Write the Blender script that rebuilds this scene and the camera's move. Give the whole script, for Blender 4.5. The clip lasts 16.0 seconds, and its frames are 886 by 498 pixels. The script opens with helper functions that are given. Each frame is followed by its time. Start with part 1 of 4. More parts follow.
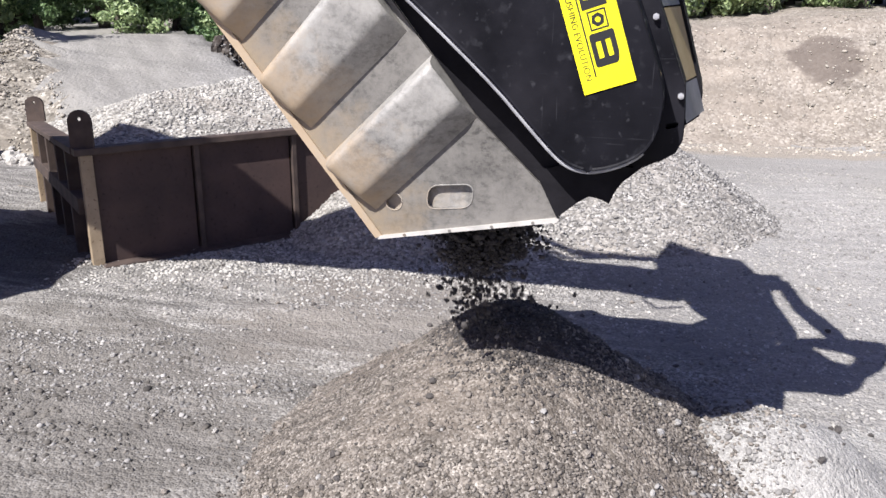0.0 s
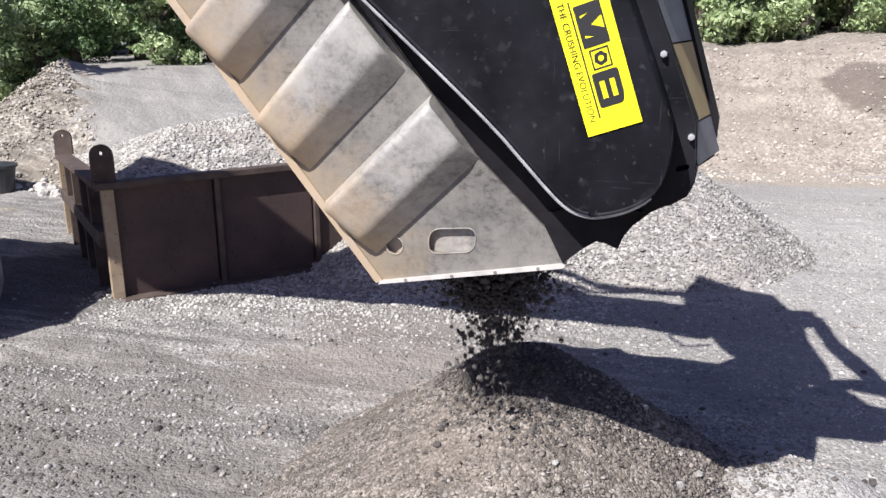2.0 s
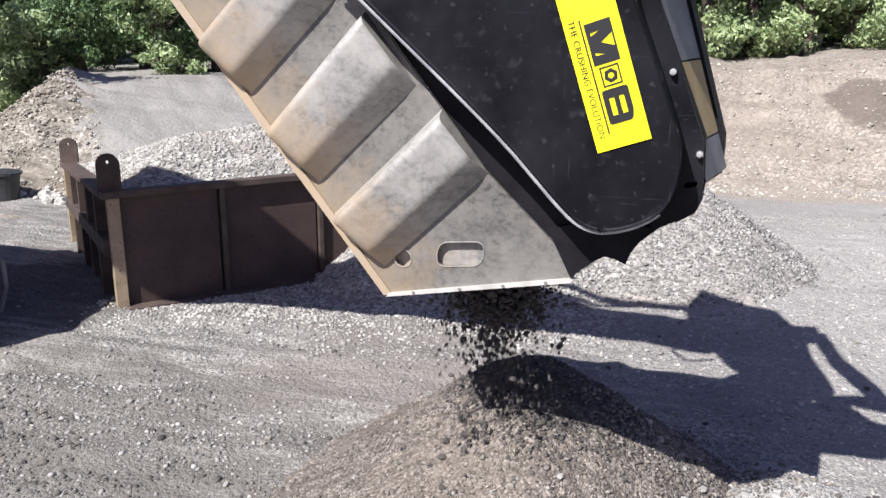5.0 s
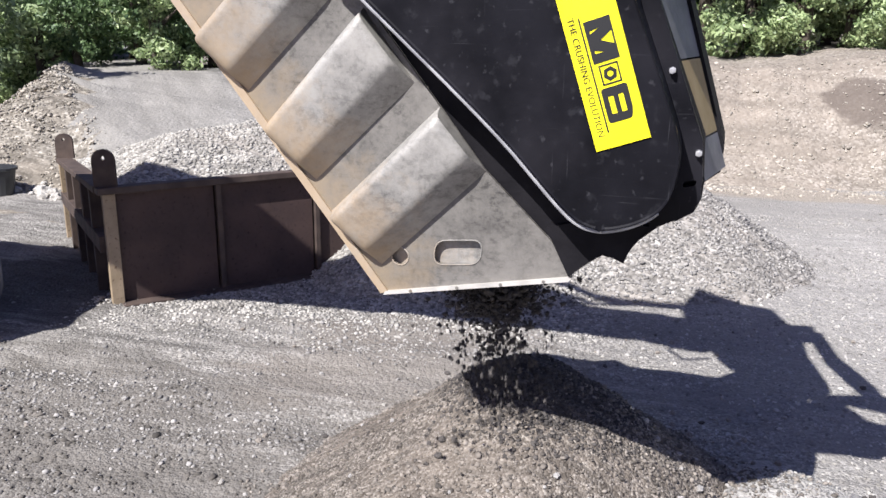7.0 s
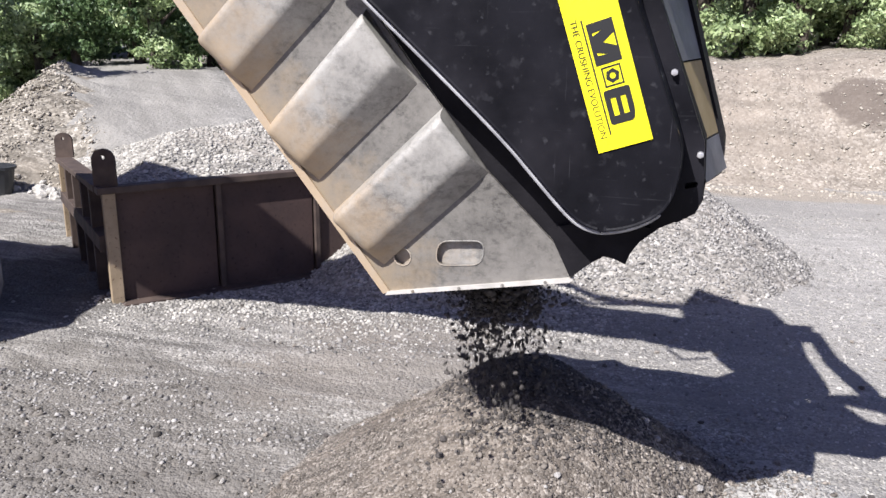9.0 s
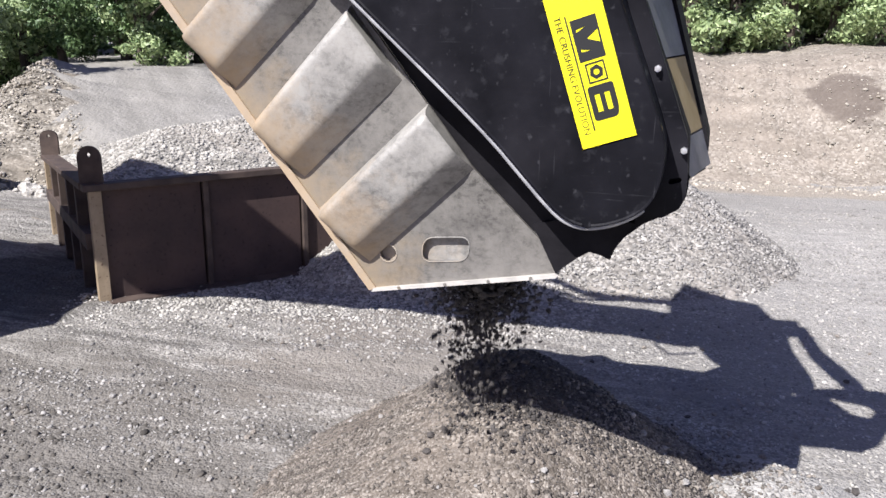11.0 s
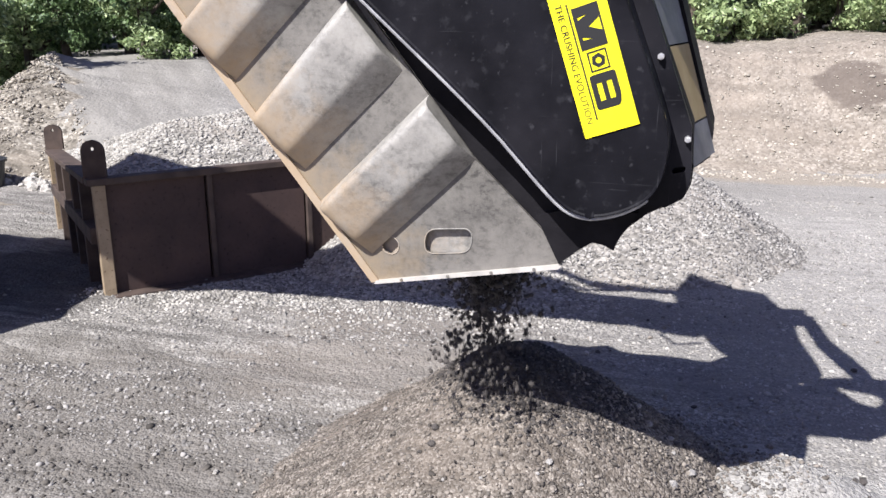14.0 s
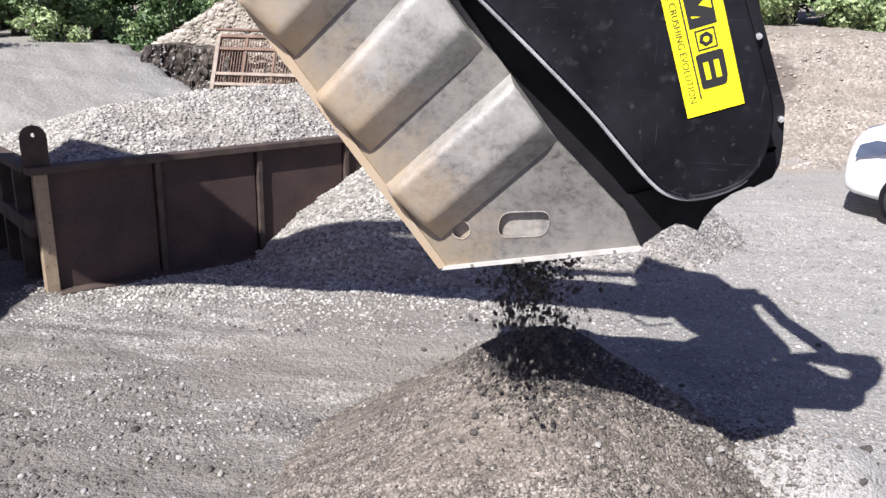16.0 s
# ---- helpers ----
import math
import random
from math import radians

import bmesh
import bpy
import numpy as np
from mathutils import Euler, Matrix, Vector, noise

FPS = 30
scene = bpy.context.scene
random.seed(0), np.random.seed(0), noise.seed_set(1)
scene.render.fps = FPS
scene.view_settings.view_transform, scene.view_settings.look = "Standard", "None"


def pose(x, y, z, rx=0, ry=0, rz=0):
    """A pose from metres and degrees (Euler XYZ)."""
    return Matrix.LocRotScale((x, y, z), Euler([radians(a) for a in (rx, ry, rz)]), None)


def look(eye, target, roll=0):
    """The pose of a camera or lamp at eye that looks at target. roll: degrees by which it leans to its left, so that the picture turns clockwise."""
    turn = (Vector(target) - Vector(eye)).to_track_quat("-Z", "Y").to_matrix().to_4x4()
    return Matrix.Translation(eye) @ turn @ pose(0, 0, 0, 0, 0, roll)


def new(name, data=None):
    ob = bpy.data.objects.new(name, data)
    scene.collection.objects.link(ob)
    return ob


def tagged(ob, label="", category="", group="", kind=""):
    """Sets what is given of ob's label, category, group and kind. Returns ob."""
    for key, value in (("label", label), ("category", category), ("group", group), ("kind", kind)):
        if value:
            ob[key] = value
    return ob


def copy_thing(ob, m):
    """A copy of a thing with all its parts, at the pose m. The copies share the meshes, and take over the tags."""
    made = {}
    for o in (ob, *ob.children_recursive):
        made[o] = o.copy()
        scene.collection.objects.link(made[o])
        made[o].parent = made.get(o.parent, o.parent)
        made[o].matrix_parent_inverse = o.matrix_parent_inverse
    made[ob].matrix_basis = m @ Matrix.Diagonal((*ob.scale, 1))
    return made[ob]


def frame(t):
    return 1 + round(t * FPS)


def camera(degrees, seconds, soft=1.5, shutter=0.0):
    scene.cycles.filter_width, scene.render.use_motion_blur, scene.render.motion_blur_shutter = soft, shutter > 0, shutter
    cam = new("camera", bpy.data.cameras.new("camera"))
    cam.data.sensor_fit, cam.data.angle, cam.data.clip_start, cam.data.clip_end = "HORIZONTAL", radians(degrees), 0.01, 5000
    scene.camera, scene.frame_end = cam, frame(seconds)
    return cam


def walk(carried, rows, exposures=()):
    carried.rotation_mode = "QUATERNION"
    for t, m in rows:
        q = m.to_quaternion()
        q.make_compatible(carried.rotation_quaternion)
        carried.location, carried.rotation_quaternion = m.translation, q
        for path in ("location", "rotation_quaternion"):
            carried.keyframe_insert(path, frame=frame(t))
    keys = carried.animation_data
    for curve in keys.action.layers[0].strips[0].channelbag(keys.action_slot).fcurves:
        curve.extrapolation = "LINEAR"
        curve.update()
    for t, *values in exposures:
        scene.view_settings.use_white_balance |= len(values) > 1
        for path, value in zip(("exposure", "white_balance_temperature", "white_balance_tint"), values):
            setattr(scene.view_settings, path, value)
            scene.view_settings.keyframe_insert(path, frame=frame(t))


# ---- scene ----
cam = camera(56.0, 16.0, shutter=0.15)
PATH = [
    (0, (0.663, -0.346, 2.838), (0.315, 1.524, 2.221), 0.3),
    (0.5, (0.744, -0.201, 2.846), (0.332, 1.661, 2.243), -0.5),
    (1, (0.775, -0.142, 2.856), (0.355, 1.719, 2.256), -0.7),
    (1.5, (0.78, -0.148, 2.863), (0.358, 1.717, 2.276), -0.8),
    (2, (0.769, -0.152, 2.874), (0.335, 1.719, 2.316), -0.4),
    (2.5, (0.76, -0.159, 2.88), (0.32, 1.721, 2.357), -0.6),
    (3, (0.762, -0.178, 2.885), (0.315, 1.702, 2.37), -0.3),
    (3.5, (0.76, -0.19, 2.887), (0.313, 1.686, 2.359), -0.1),
    (4, (0.746, -0.183, 2.887), (0.304, 1.694, 2.355), 0.0),
    (6.5, (0.737, -0.171, 2.894), (0.305, 1.708, 2.36), 0.4),
    (7, (0.733, -0.162, 2.889), (0.305, 1.716, 2.35), 0.5),
    (7.5, (0.736, -0.158, 2.892), (0.312, 1.719, 2.349), 0.6),
    (8, (0.735, -0.173, 2.904), (0.307, 1.707, 2.374), 0.8),
    (8.5, (0.717, -0.191, 2.904), (0.293, 1.69, 2.374), 1.0),
    (9, (0.718, -0.177, 2.899), (0.295, 1.701, 2.358), 0.6),
    (11.5, (0.736, -0.18, 2.9), (0.345, 1.702, 2.347), 0.7),
    (12, (0.736, -0.179, 2.898), (0.356, 1.703, 2.338), 0.9),
    (12.5, (0.732, -0.173, 2.896), (0.367, 1.71, 2.328), 1.3),
    (13, (0.738, -0.158, 2.893), (0.372, 1.721, 2.316), 0.9),
    (13.5, (0.742, -0.146, 2.896), (0.353, 1.731, 2.325), 0.3),
    (14, (0.745, -0.154, 2.895), (0.334, 1.719, 2.326), -0.0),
    (14.5, (0.736, -0.164, 2.894), (0.326, 1.709, 2.324), 0.2),
    (15, (0.571, -0.166, 2.887), (0.173, 1.705, 2.305), 0.6),
    (15.5, (0.25, -0.183, 2.864), (0.026, 1.718, 2.285), -0.4),
    (16, (-0.035, -0.178, 2.836), (-0.18, 1.728, 2.246), 1.3),
]
walk(cam, [(t, look(eye, target, roll)) for t, eye, target, roll in PATH], [(0.0, 0.90, 6220, 12), (16.0, 0.90, 6220, 12)])

# ---- world, sun ----
SUN_A, SUN_B = 0.42, 0.80          # metres that a shadow runs along x and y for each metre of height
world = bpy.data.worlds.new("world")
scene.world = world
world.use_nodes = True
sky = world.node_tree.nodes.new("ShaderNodeTexSky")
sky.sky_type, sky.sun_disc = "NISHITA", False
sky.ozone_density, sky.dust_density = 4.0, 0.6
sky.sun_elevation = math.atan2(1.0, math.hypot(SUN_A, SUN_B))
sky.sun_rotation = math.atan2(-SUN_A, -SUN_B)
world.node_tree.nodes["Background"].inputs["Strength"].default_value = 0.056
# tint on the sky's light, so that shade turns purple
sky_tint = world.node_tree.nodes.new("ShaderNodeMix")
sky_tint.data_type, sky_tint.blend_type = "RGBA", "MULTIPLY"
sky_tint.inputs["Factor"].default_value, sky_tint.inputs["B"].default_value = 1.0, (1.19, 0.93, 1.07, 1)
world.node_tree.links.new(sky.outputs[0], sky_tint.inputs["A"])
world.node_tree.links.new(sky_tint.outputs["Result"], world.node_tree.nodes["Background"].inputs["Color"])
sun = new("sun", bpy.data.lights.new("sun", "SUN"))
sun.data.energy, sun.data.angle, sun.data.color = 5.0, radians(0.5), (1.0, 0.965, 0.925)
sun.matrix_world = look((-SUN_A * 10, -SUN_B * 10, 10), (0, 0, 0))

# ---- materials ----


def surf(name, c1, c2, scale=3.0, rough=0.8, metal=0.0, bump=0.3, fine=40.0, c3=None, spots=0.5, world_space=False, island=0.0, depth=0.01, spec=0.5):
    """Two scales of noise between c1 and c2, spots of c3, fine relief."""
    m = bpy.data.materials.new(name)
    m.use_nodes = True
    n, l = m.node_tree.nodes, m.node_tree.links
    p = n["Principled BSDF"]
    p.inputs["Metallic"].default_value = metal
    co = n.new("ShaderNodeNewGeometry").outputs["Position"] if world_space else n.new("ShaderNodeTexCoord").outputs["Object"]
    big, small = n.new("ShaderNodeTexNoise"), n.new("ShaderNodeTexNoise")
    for node, sc, det in ((big, scale, 5.0), (small, fine, 4.0)):
        node.inputs["Scale"].default_value, node.inputs["Detail"].default_value = sc, det
        l.new(co, node.inputs["Vector"])
    mix = n.new("ShaderNodeMix")
    mix.data_type = "RGBA"
    mix.inputs["A"].default_value, mix.inputs["B"].default_value = (*c1, 1), (*c2, 1)
    ramp = n.new("ShaderNodeMapRange")
    ramp.inputs["From Min"].default_value, ramp.inputs["From Max"].default_value = 0.35, 0.65
    l.new(big.outputs["Fac"], ramp.inputs["Value"])
    l.new(ramp.outputs[0], mix.inputs["Factor"])
    out = mix.outputs["Result"]
    if c3 is not None:
        mix2, r2 = n.new("ShaderNodeMix"), n.new("ShaderNodeMapRange")
        mix2.data_type = "RGBA"
        r2.inputs["From Min"].default_value, r2.inputs["From Max"].default_value = spots, spots + 0.12
        l.new(small.outputs["Fac"], r2.inputs["Value"])
        l.new(r2.outputs[0], mix2.inputs["Factor"])
        l.new(out, mix2.inputs["A"])
        mix2.inputs["B"].default_value = (*c3, 1)
        out = mix2.outputs["Result"]
    if island > 0:
        geo, r3, hsv = n.new("ShaderNodeNewGeometry"), n.new("ShaderNodeMapRange"), n.new("ShaderNodeHueSaturation")
        r3.inputs["To Min"].default_value, r3.inputs["To Max"].default_value = 1 - island, 1 + island
        l.new(geo.outputs["Random Per Island"], r3.inputs["Value"])
        l.new(r3.outputs[0], hsv.inputs["Value"])
        l.new(out, hsv.inputs["Color"])
        out = hsv.outputs["Color"]
    l.new(out, p.inputs["Base Color"])
    rr = n.new("ShaderNodeMapRange")
    rr.inputs["To Min"].default_value, rr.inputs["To Max"].default_value = max(0.05, rough - 0.12), min(1.0, rough + 0.1)
    l.new(small.outputs["Fac"], rr.inputs["Value"])
    l.new(rr.outputs[0], p.inputs["Roughness"])
    b = n.new("ShaderNodeBump")
    b.inputs["Strength"].default_value, b.inputs["Distance"].default_value = bump, depth
    l.new(small.outputs["Fac"], b.inputs["Height"])
    l.new(b.outputs[0], p.inputs["Normal"])
    p.inputs["Specular IOR Level"].default_value = spec
    return m


def gravel(name, dark, mid, light, cell=55.0, patch=0.9, brown=(0.20, 0.16, 0.13), stain_shade=(), var=(0.6, 1.3), way=-5.0, draw=(0.30, 1.45)):
    """Loose ground: patches of fines, crushed grit of single stones, a few bright ones."""
    m = bpy.data.materials.new(name)
    m.use_nodes = True
    n, l = m.node_tree.nodes, m.node_tree.links
    p = n["Principled BSDF"]
    p.inputs["Roughness"].default_value = 0.95
    p.inputs["Specular IOR Level"].default_value = 0.2
    co = n.new("ShaderNodeNewGeometry").outputs["Position"]
    vor, vor2, big, mids = (n.new(t) for t in ("ShaderNodeTexVoronoi", "ShaderNodeTexVoronoi", "ShaderNodeTexNoise", "ShaderNodeTexNoise"))
    drawn = n.new("ShaderNodeMapping")
    drawn.vector_type = "TEXTURE"
    drawn.inputs["Rotation"].default_value, drawn.inputs["Scale"].default_value = (0, 0, radians(way)), (1 / draw[0], 1 / draw[1], 1)
    l.new(co, drawn.inputs["Vector"])
    for node, sc in ((vor, cell), (vor2, cell * 0.38), (big, patch), (mids, patch * 7)):
        node.inputs["Scale"].default_value = sc
        l.new(drawn.outputs[0] if node in (mids, big) else co, node.inputs["Vector"])
    big.inputs["Detail"].default_value = mids.inputs["Detail"].default_value = 6.0
    sep = n.new("ShaderNodeSeparateColor")
    l.new(vor.outputs["Color"], sep.inputs[0])
    ramp = n.new("ShaderNodeValToRGB")
    e = ramp.color_ramp.elements
    e[0].position, e[0].color = 0.0, (*dark, 1)
    e[1].position, e[1].color = 1.0, (*light, 1)
    a = e.new(0.55)
    a.color = (*mid, 1)
    b2 = e.new(0.86)
    b2.color = (*[0.6 * x + 0.4 * y for x, y in zip(mid, light)], 1)
    l.new(sep.outputs[0], ramp.inputs[0])
    mix = n.new("ShaderNodeMix")
    mix.data_type = "RGBA"
    mr = n.new("ShaderNodeMapRange")
    mr.inputs["From Min"].default_value, mr.inputs["From Max"].default_value = 0.42, 0.62
    mr.inputs["To Max"].default_value = 0.75
    l.new(big.outputs["Fac"], mr.inputs["Value"])
    l.new(mr.outputs[0], mix.inputs["Factor"])
    l.new(ramp.outputs[0], mix.inputs["A"])
    mix.inputs["B"].default_value = (*brown, 1)
    hsv, m2 = n.new("ShaderNodeHueSaturation"), n.new("ShaderNodeMapRange")
    m2.inputs["From Min"].default_value, m2.inputs["From Max"].default_value = 0.3, 0.7
    m2.inputs["To Min"].default_value, m2.inputs["To Max"].default_value = var
    l.new(mids.outputs["Fac"], m2.inputs["Value"])
    l.new(m2.outputs[0], hsv.inputs["Value"])
    l.new(mix.outputs["Result"], hsv.inputs["Color"])
    out = hsv.outputs["Color"]
    # colour spots: real patches, some with shade painted into them
    for where, size, colour, soft in stain_shade:
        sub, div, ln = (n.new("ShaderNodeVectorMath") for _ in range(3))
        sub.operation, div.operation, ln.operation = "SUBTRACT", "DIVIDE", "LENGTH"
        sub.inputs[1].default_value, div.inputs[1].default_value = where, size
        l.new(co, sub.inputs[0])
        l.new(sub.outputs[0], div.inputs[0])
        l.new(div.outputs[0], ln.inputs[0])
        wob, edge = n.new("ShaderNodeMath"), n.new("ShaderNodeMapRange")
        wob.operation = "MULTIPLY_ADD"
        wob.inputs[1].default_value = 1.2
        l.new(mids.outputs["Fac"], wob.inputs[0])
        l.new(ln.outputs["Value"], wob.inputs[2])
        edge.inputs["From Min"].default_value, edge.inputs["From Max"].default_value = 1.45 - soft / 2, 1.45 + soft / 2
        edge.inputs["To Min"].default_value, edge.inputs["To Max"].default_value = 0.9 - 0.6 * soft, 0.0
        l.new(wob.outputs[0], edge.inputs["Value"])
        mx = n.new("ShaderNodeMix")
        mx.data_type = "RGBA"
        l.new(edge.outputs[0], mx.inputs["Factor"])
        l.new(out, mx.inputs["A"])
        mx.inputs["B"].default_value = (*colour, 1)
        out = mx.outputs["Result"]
    l.new(out, p.inputs["Base Color"])
    add = n.new("ShaderNodeMath")
    add.operation = "MULTIPLY_ADD"
    add.inputs[1].default_value = 0.6
    l.new(vor.outputs["Distance"], add.inputs[0])
    l.new(vor2.outputs["Distance"], add.inputs[2])
    bump = n.new("ShaderNodeBump")
    bump.invert = True
    bump.inputs["Strength"].default_value, bump.inputs["Distance"].default_value = 0.8, 0.018
    l.new(add.outputs[0], bump.inputs["Height"])
    l.new(bump.outputs[0], p.inputs["Normal"])
    return m


def plain(name, c, rough=0.5, metal=0.0):
    m = bpy.data.materials.new(name)
    m.use_nodes = True
    p = m.node_tree.nodes["Principled BSDF"]
    p.inputs["Base Color"].default_value, p.inputs["Roughness"].default_value, p.inputs["Metallic"].default_value = (*c, 1), rough, metal
    return m


# patch at (-5.6, 7.3): dark soil, with the excavator's shade deepened in colour
GROUND = gravel("yard gravel", (0.115, 0.107, 0.096), (0.245, 0.231, 0.208), (0.41, 0.392, 0.36), 58, 0.7, (0.192, 0.180, 0.162), stain_shade=[((5.2, 9.5, 0.0), (4.2, 7.5, 3.0), (0.40, 0.385, 0.365), 0.75), ((-3.6, 4.2, 0.0), (3.6, 1.9, 2.0), (0.135, 0.122, 0.106), 0.45), ((-5.6, 7.3, 0.0), (1.5, 1.3, 2.0), (0.075, 0.068, 0.06), 0.3), ((-1.1, 6.0, 0.0), (1.6, 0.9, 2.0), (0.205, 0.182, 0.156), 0.45), ((-1.2, 7.0, 0.0), (1.5, 0.4, 2.0), (0.17, 0.15, 0.13), 0.5), ((3.6, 14.7, 0.0), (2.6, 0.5, 2.0), (0.30, 0.255, 0.20), 0.4)], var=(0.62, 1.28))
# top patch: fresh dark stone, darkened further to deepen the bucket's shade
PILE = gravel("crushed fines", (0.07, 0.059, 0.048), (0.18, 0.157, 0.132), (0.38, 0.345, 0.30), 80, 1.6, (0.162, 0.136, 0.111), stain_shade=[((0.30, 4.22, 1.0), (0.50, 0.50, 0.62), (0.035, 0.030, 0.028), 0.35)])
HEAP = gravel("clean gravel", (0.10, 0.095, 0.088), (0.25, 0.235, 0.21), (0.46, 0.435, 0.40), 34, 2.0, (0.27, 0.245, 0.215))
EARTH = gravel("bank earth", (0.16, 0.139, 0.115), (0.255, 0.225, 0.187), (0.40, 0.364, 0.315), 24, 0.45, (0.235, 0.200, 0.162), stain_shade=[((4.75, 16.6, 1.45), (0.75, 0.8, 0.55), (0.11, 0.09, 0.076), 0.2)], var=(0.8, 1.15))
RAMP = gravel("rolled ramp", (0.175, 0.168, 0.156), (0.24, 0.23, 0.213), (0.32, 0.306, 0.283), 30, 0.35, (0.25, 0.236, 0.21), var=(0.80, 1.14), way=127.4, draw=(0.15, 1.1))
FLANK = gravel("ramp flank", (0.11, 0.098, 0.08), (0.22, 0.197, 0.162), (0.42, 0.39, 0.335), 22, 0.6, (0.19, 0.165, 0.132))
FINES = gravel("pale fines", (0.25, 0.24, 0.223), (0.345, 0.332, 0.308), (0.46, 0.443, 0.41), 90, 1.2, (0.335, 0.32, 0.295), var=(0.85, 1.1))
STONE = surf("grey stone", (0.19, 0.18, 0.168), (0.31, 0.295, 0.272), 3, 0.9, 0, 0.4, 60, island=0.42)
STONE_PALE = surf("pale stone", (0.25, 0.236, 0.212), (0.40, 0.38, 0.342), 3, 0.9, 0, 0.4, 60, island=0.36)
STONE_TAN = surf("tan stone", (0.25, 0.222, 0.18), (0.41, 0.372, 0.312), 2, 0.9, 0, 0.4, 40, island=0.4)
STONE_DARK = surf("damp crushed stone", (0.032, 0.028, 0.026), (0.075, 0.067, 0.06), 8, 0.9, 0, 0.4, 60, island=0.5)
def steel(name, c1, c2, tan, reach, grease):
    """Bare pressed steel: soft mottling, dark greasy smears, fine scratches, tan dust caked along the slanting front edge."""
    m = surf(name, c1, c2, 4.5, 0.55, 0.12, 0.10, 140)
    n, l = m.node_tree.nodes, m.node_tree.links
    p = n["Principled BSDF"]
    out = p.inputs["Base Color"].links[0].from_socket
    co = n.new("ShaderNodeTexCoord").outputs["Object"]

    def field(scale, detail, stretch, spin=0.0):
        mp, tx = n.new("ShaderNodeMapping"), n.new("ShaderNodeTexNoise")
        mp.inputs["Scale"].default_value, mp.inputs["Rotation"].default_value = stretch, (0, spin, 0)
        tx.inputs["Scale"].default_value, tx.inputs["Detail"].default_value, tx.inputs["Roughness"].default_value = scale, detail, 0.72
        l.new(co, mp.inputs["Vector"])
        l.new(mp.outputs[0], tx.inputs["Vector"])
        return tx.outputs["Fac"]

    def lay(out, value, lo, hi, most, colour):
        mr, mix = n.new("ShaderNodeMapRange"), n.new("ShaderNodeMix")
        mr.inputs["From Min"].default_value, mr.inputs["From Max"].default_value, mr.inputs["To Max"].default_value = lo, hi, most
        l.new(value, mr.inputs["Value"])
        mix.data_type = "RGBA"
        l.new(mr.outputs[0], mix.inputs["Factor"])
        l.new(out, mix.inputs["A"])
        mix.inputs["B"].default_value = (*colour, 1)
        return mix.outputs["Result"]

    out = lay(out, field(38, 7, (1, 1, 1)), 0.47, 0.66, 0.80, [0.52 * x for x in c1])
    out = lay(out, field(15, 9, (1, 1, 1.6), 0.8), 0.52, 0.60, grease, [0.40 * x for x in c1])
    out = lay(out, field(3.2, 6, (1, 1, 1)), 0.40, 0.62, 0.65, [1.55 * x for x in c2])
    out = lay(out, field(60, 3, (1, 1, 1)), 0.60, 0.72, 0.35, [1.6 * x for x in c2])
    dot, ma = n.new("ShaderNodeVectorMath"), n.new("ShaderNodeMath")
    dot.operation, ma.operation = "DOT_PRODUCT", "MULTIPLY_ADD"
    dot.inputs[1].default_value = (0.783, 0, 0.622)
    l.new(co, dot.inputs[0])
    ma.inputs[1].default_value = 0.9
    l.new(field(7, 6, (1, 1, 1)), ma.inputs[0])
    l.new(dot.outputs["Value"], ma.inputs[2])
    out = lay(out, ma.outputs[0], 0.42 + reach, 0.42, 0.85, tan)
    l.new(out, p.inputs["Base Color"])
    return m


STEEL = steel("worn bare steel", (0.108, 0.102, 0.092), (0.150, 0.141, 0.126), (0.27, 0.212, 0.14), 0.36, 0.85)
STEEL_DUSTY = steel("dusty rib steel", (0.205, 0.198, 0.182), (0.28, 0.268, 0.243), (0.40, 0.298, 0.188), 0.45, 0.55)
EDGE = surf("scraped steel edge", (0.46, 0.44, 0.40), (0.60, 0.57, 0.52), 12, 0.5, 0.3, 0.2, 60)
BLACK = surf("scuffed black paint", (0.0035, 0.0035, 0.005), (0.009, 0.009, 0.012), 3.5, 0.46, 0, 0.10, 22, c3=(0.016, 0.016, 0.019), spots=0.60, spec=0.13)


def scuffed(m, dust, scratch):
    """Thin dust in patches and long fine scratches over a dark paint."""
    n, l = m.node_tree.nodes, m.node_tree.links
    p = n["Principled BSDF"]
    out = p.inputs["Base Color"].links[0].from_socket
    co = n.new("ShaderNodeTexCoord").outputs["Object"]
    for scale, stretch, spin, lo, hi, most, colour in ((2.6, (1, 1, 1), 0, 0.46, 0.72, 0.8, dust), (5, (0.5, 1, 16), 0.5, 0.67, 0.72, 0.3, scratch), (6, (18, 1, 0.6), 0.35, 0.68, 0.73, 0.35, scratch), (30, (1, 1, 1), 0, 0.64, 0.72, 0.5, scratch)):
        mp, tx, mr, mix = (n.new(k) for k in ("ShaderNodeMapping", "ShaderNodeTexNoise", "ShaderNodeMapRange", "ShaderNodeMix"))
        mp.inputs["Scale"].default_value, mp.inputs["Rotation"].default_value = stretch, (0, spin, 0)
        tx.inputs["Scale"].default_value, tx.inputs["Detail"].default_value = scale, 6
        mr.inputs["From Min"].default_value, mr.inputs["From Max"].default_value, mr.inputs["To Max"].default_value = lo, hi, most
        mix.data_type = "RGBA"
        mix.inputs["B"].default_value = (*colour, 1)
        l.new(co, mp.inputs["Vector"])
        l.new(mp.outputs[0], tx.inputs["Vector"])
        l.new(tx.outputs["Fac"], mr.inputs["Value"])
        l.new(mr.outputs[0], mix.inputs["Factor"])
        l.new(out, mix.inputs["A"])
        out = mix.outputs["Result"]
    l.new(out, p.inputs["Base Color"])
    return m


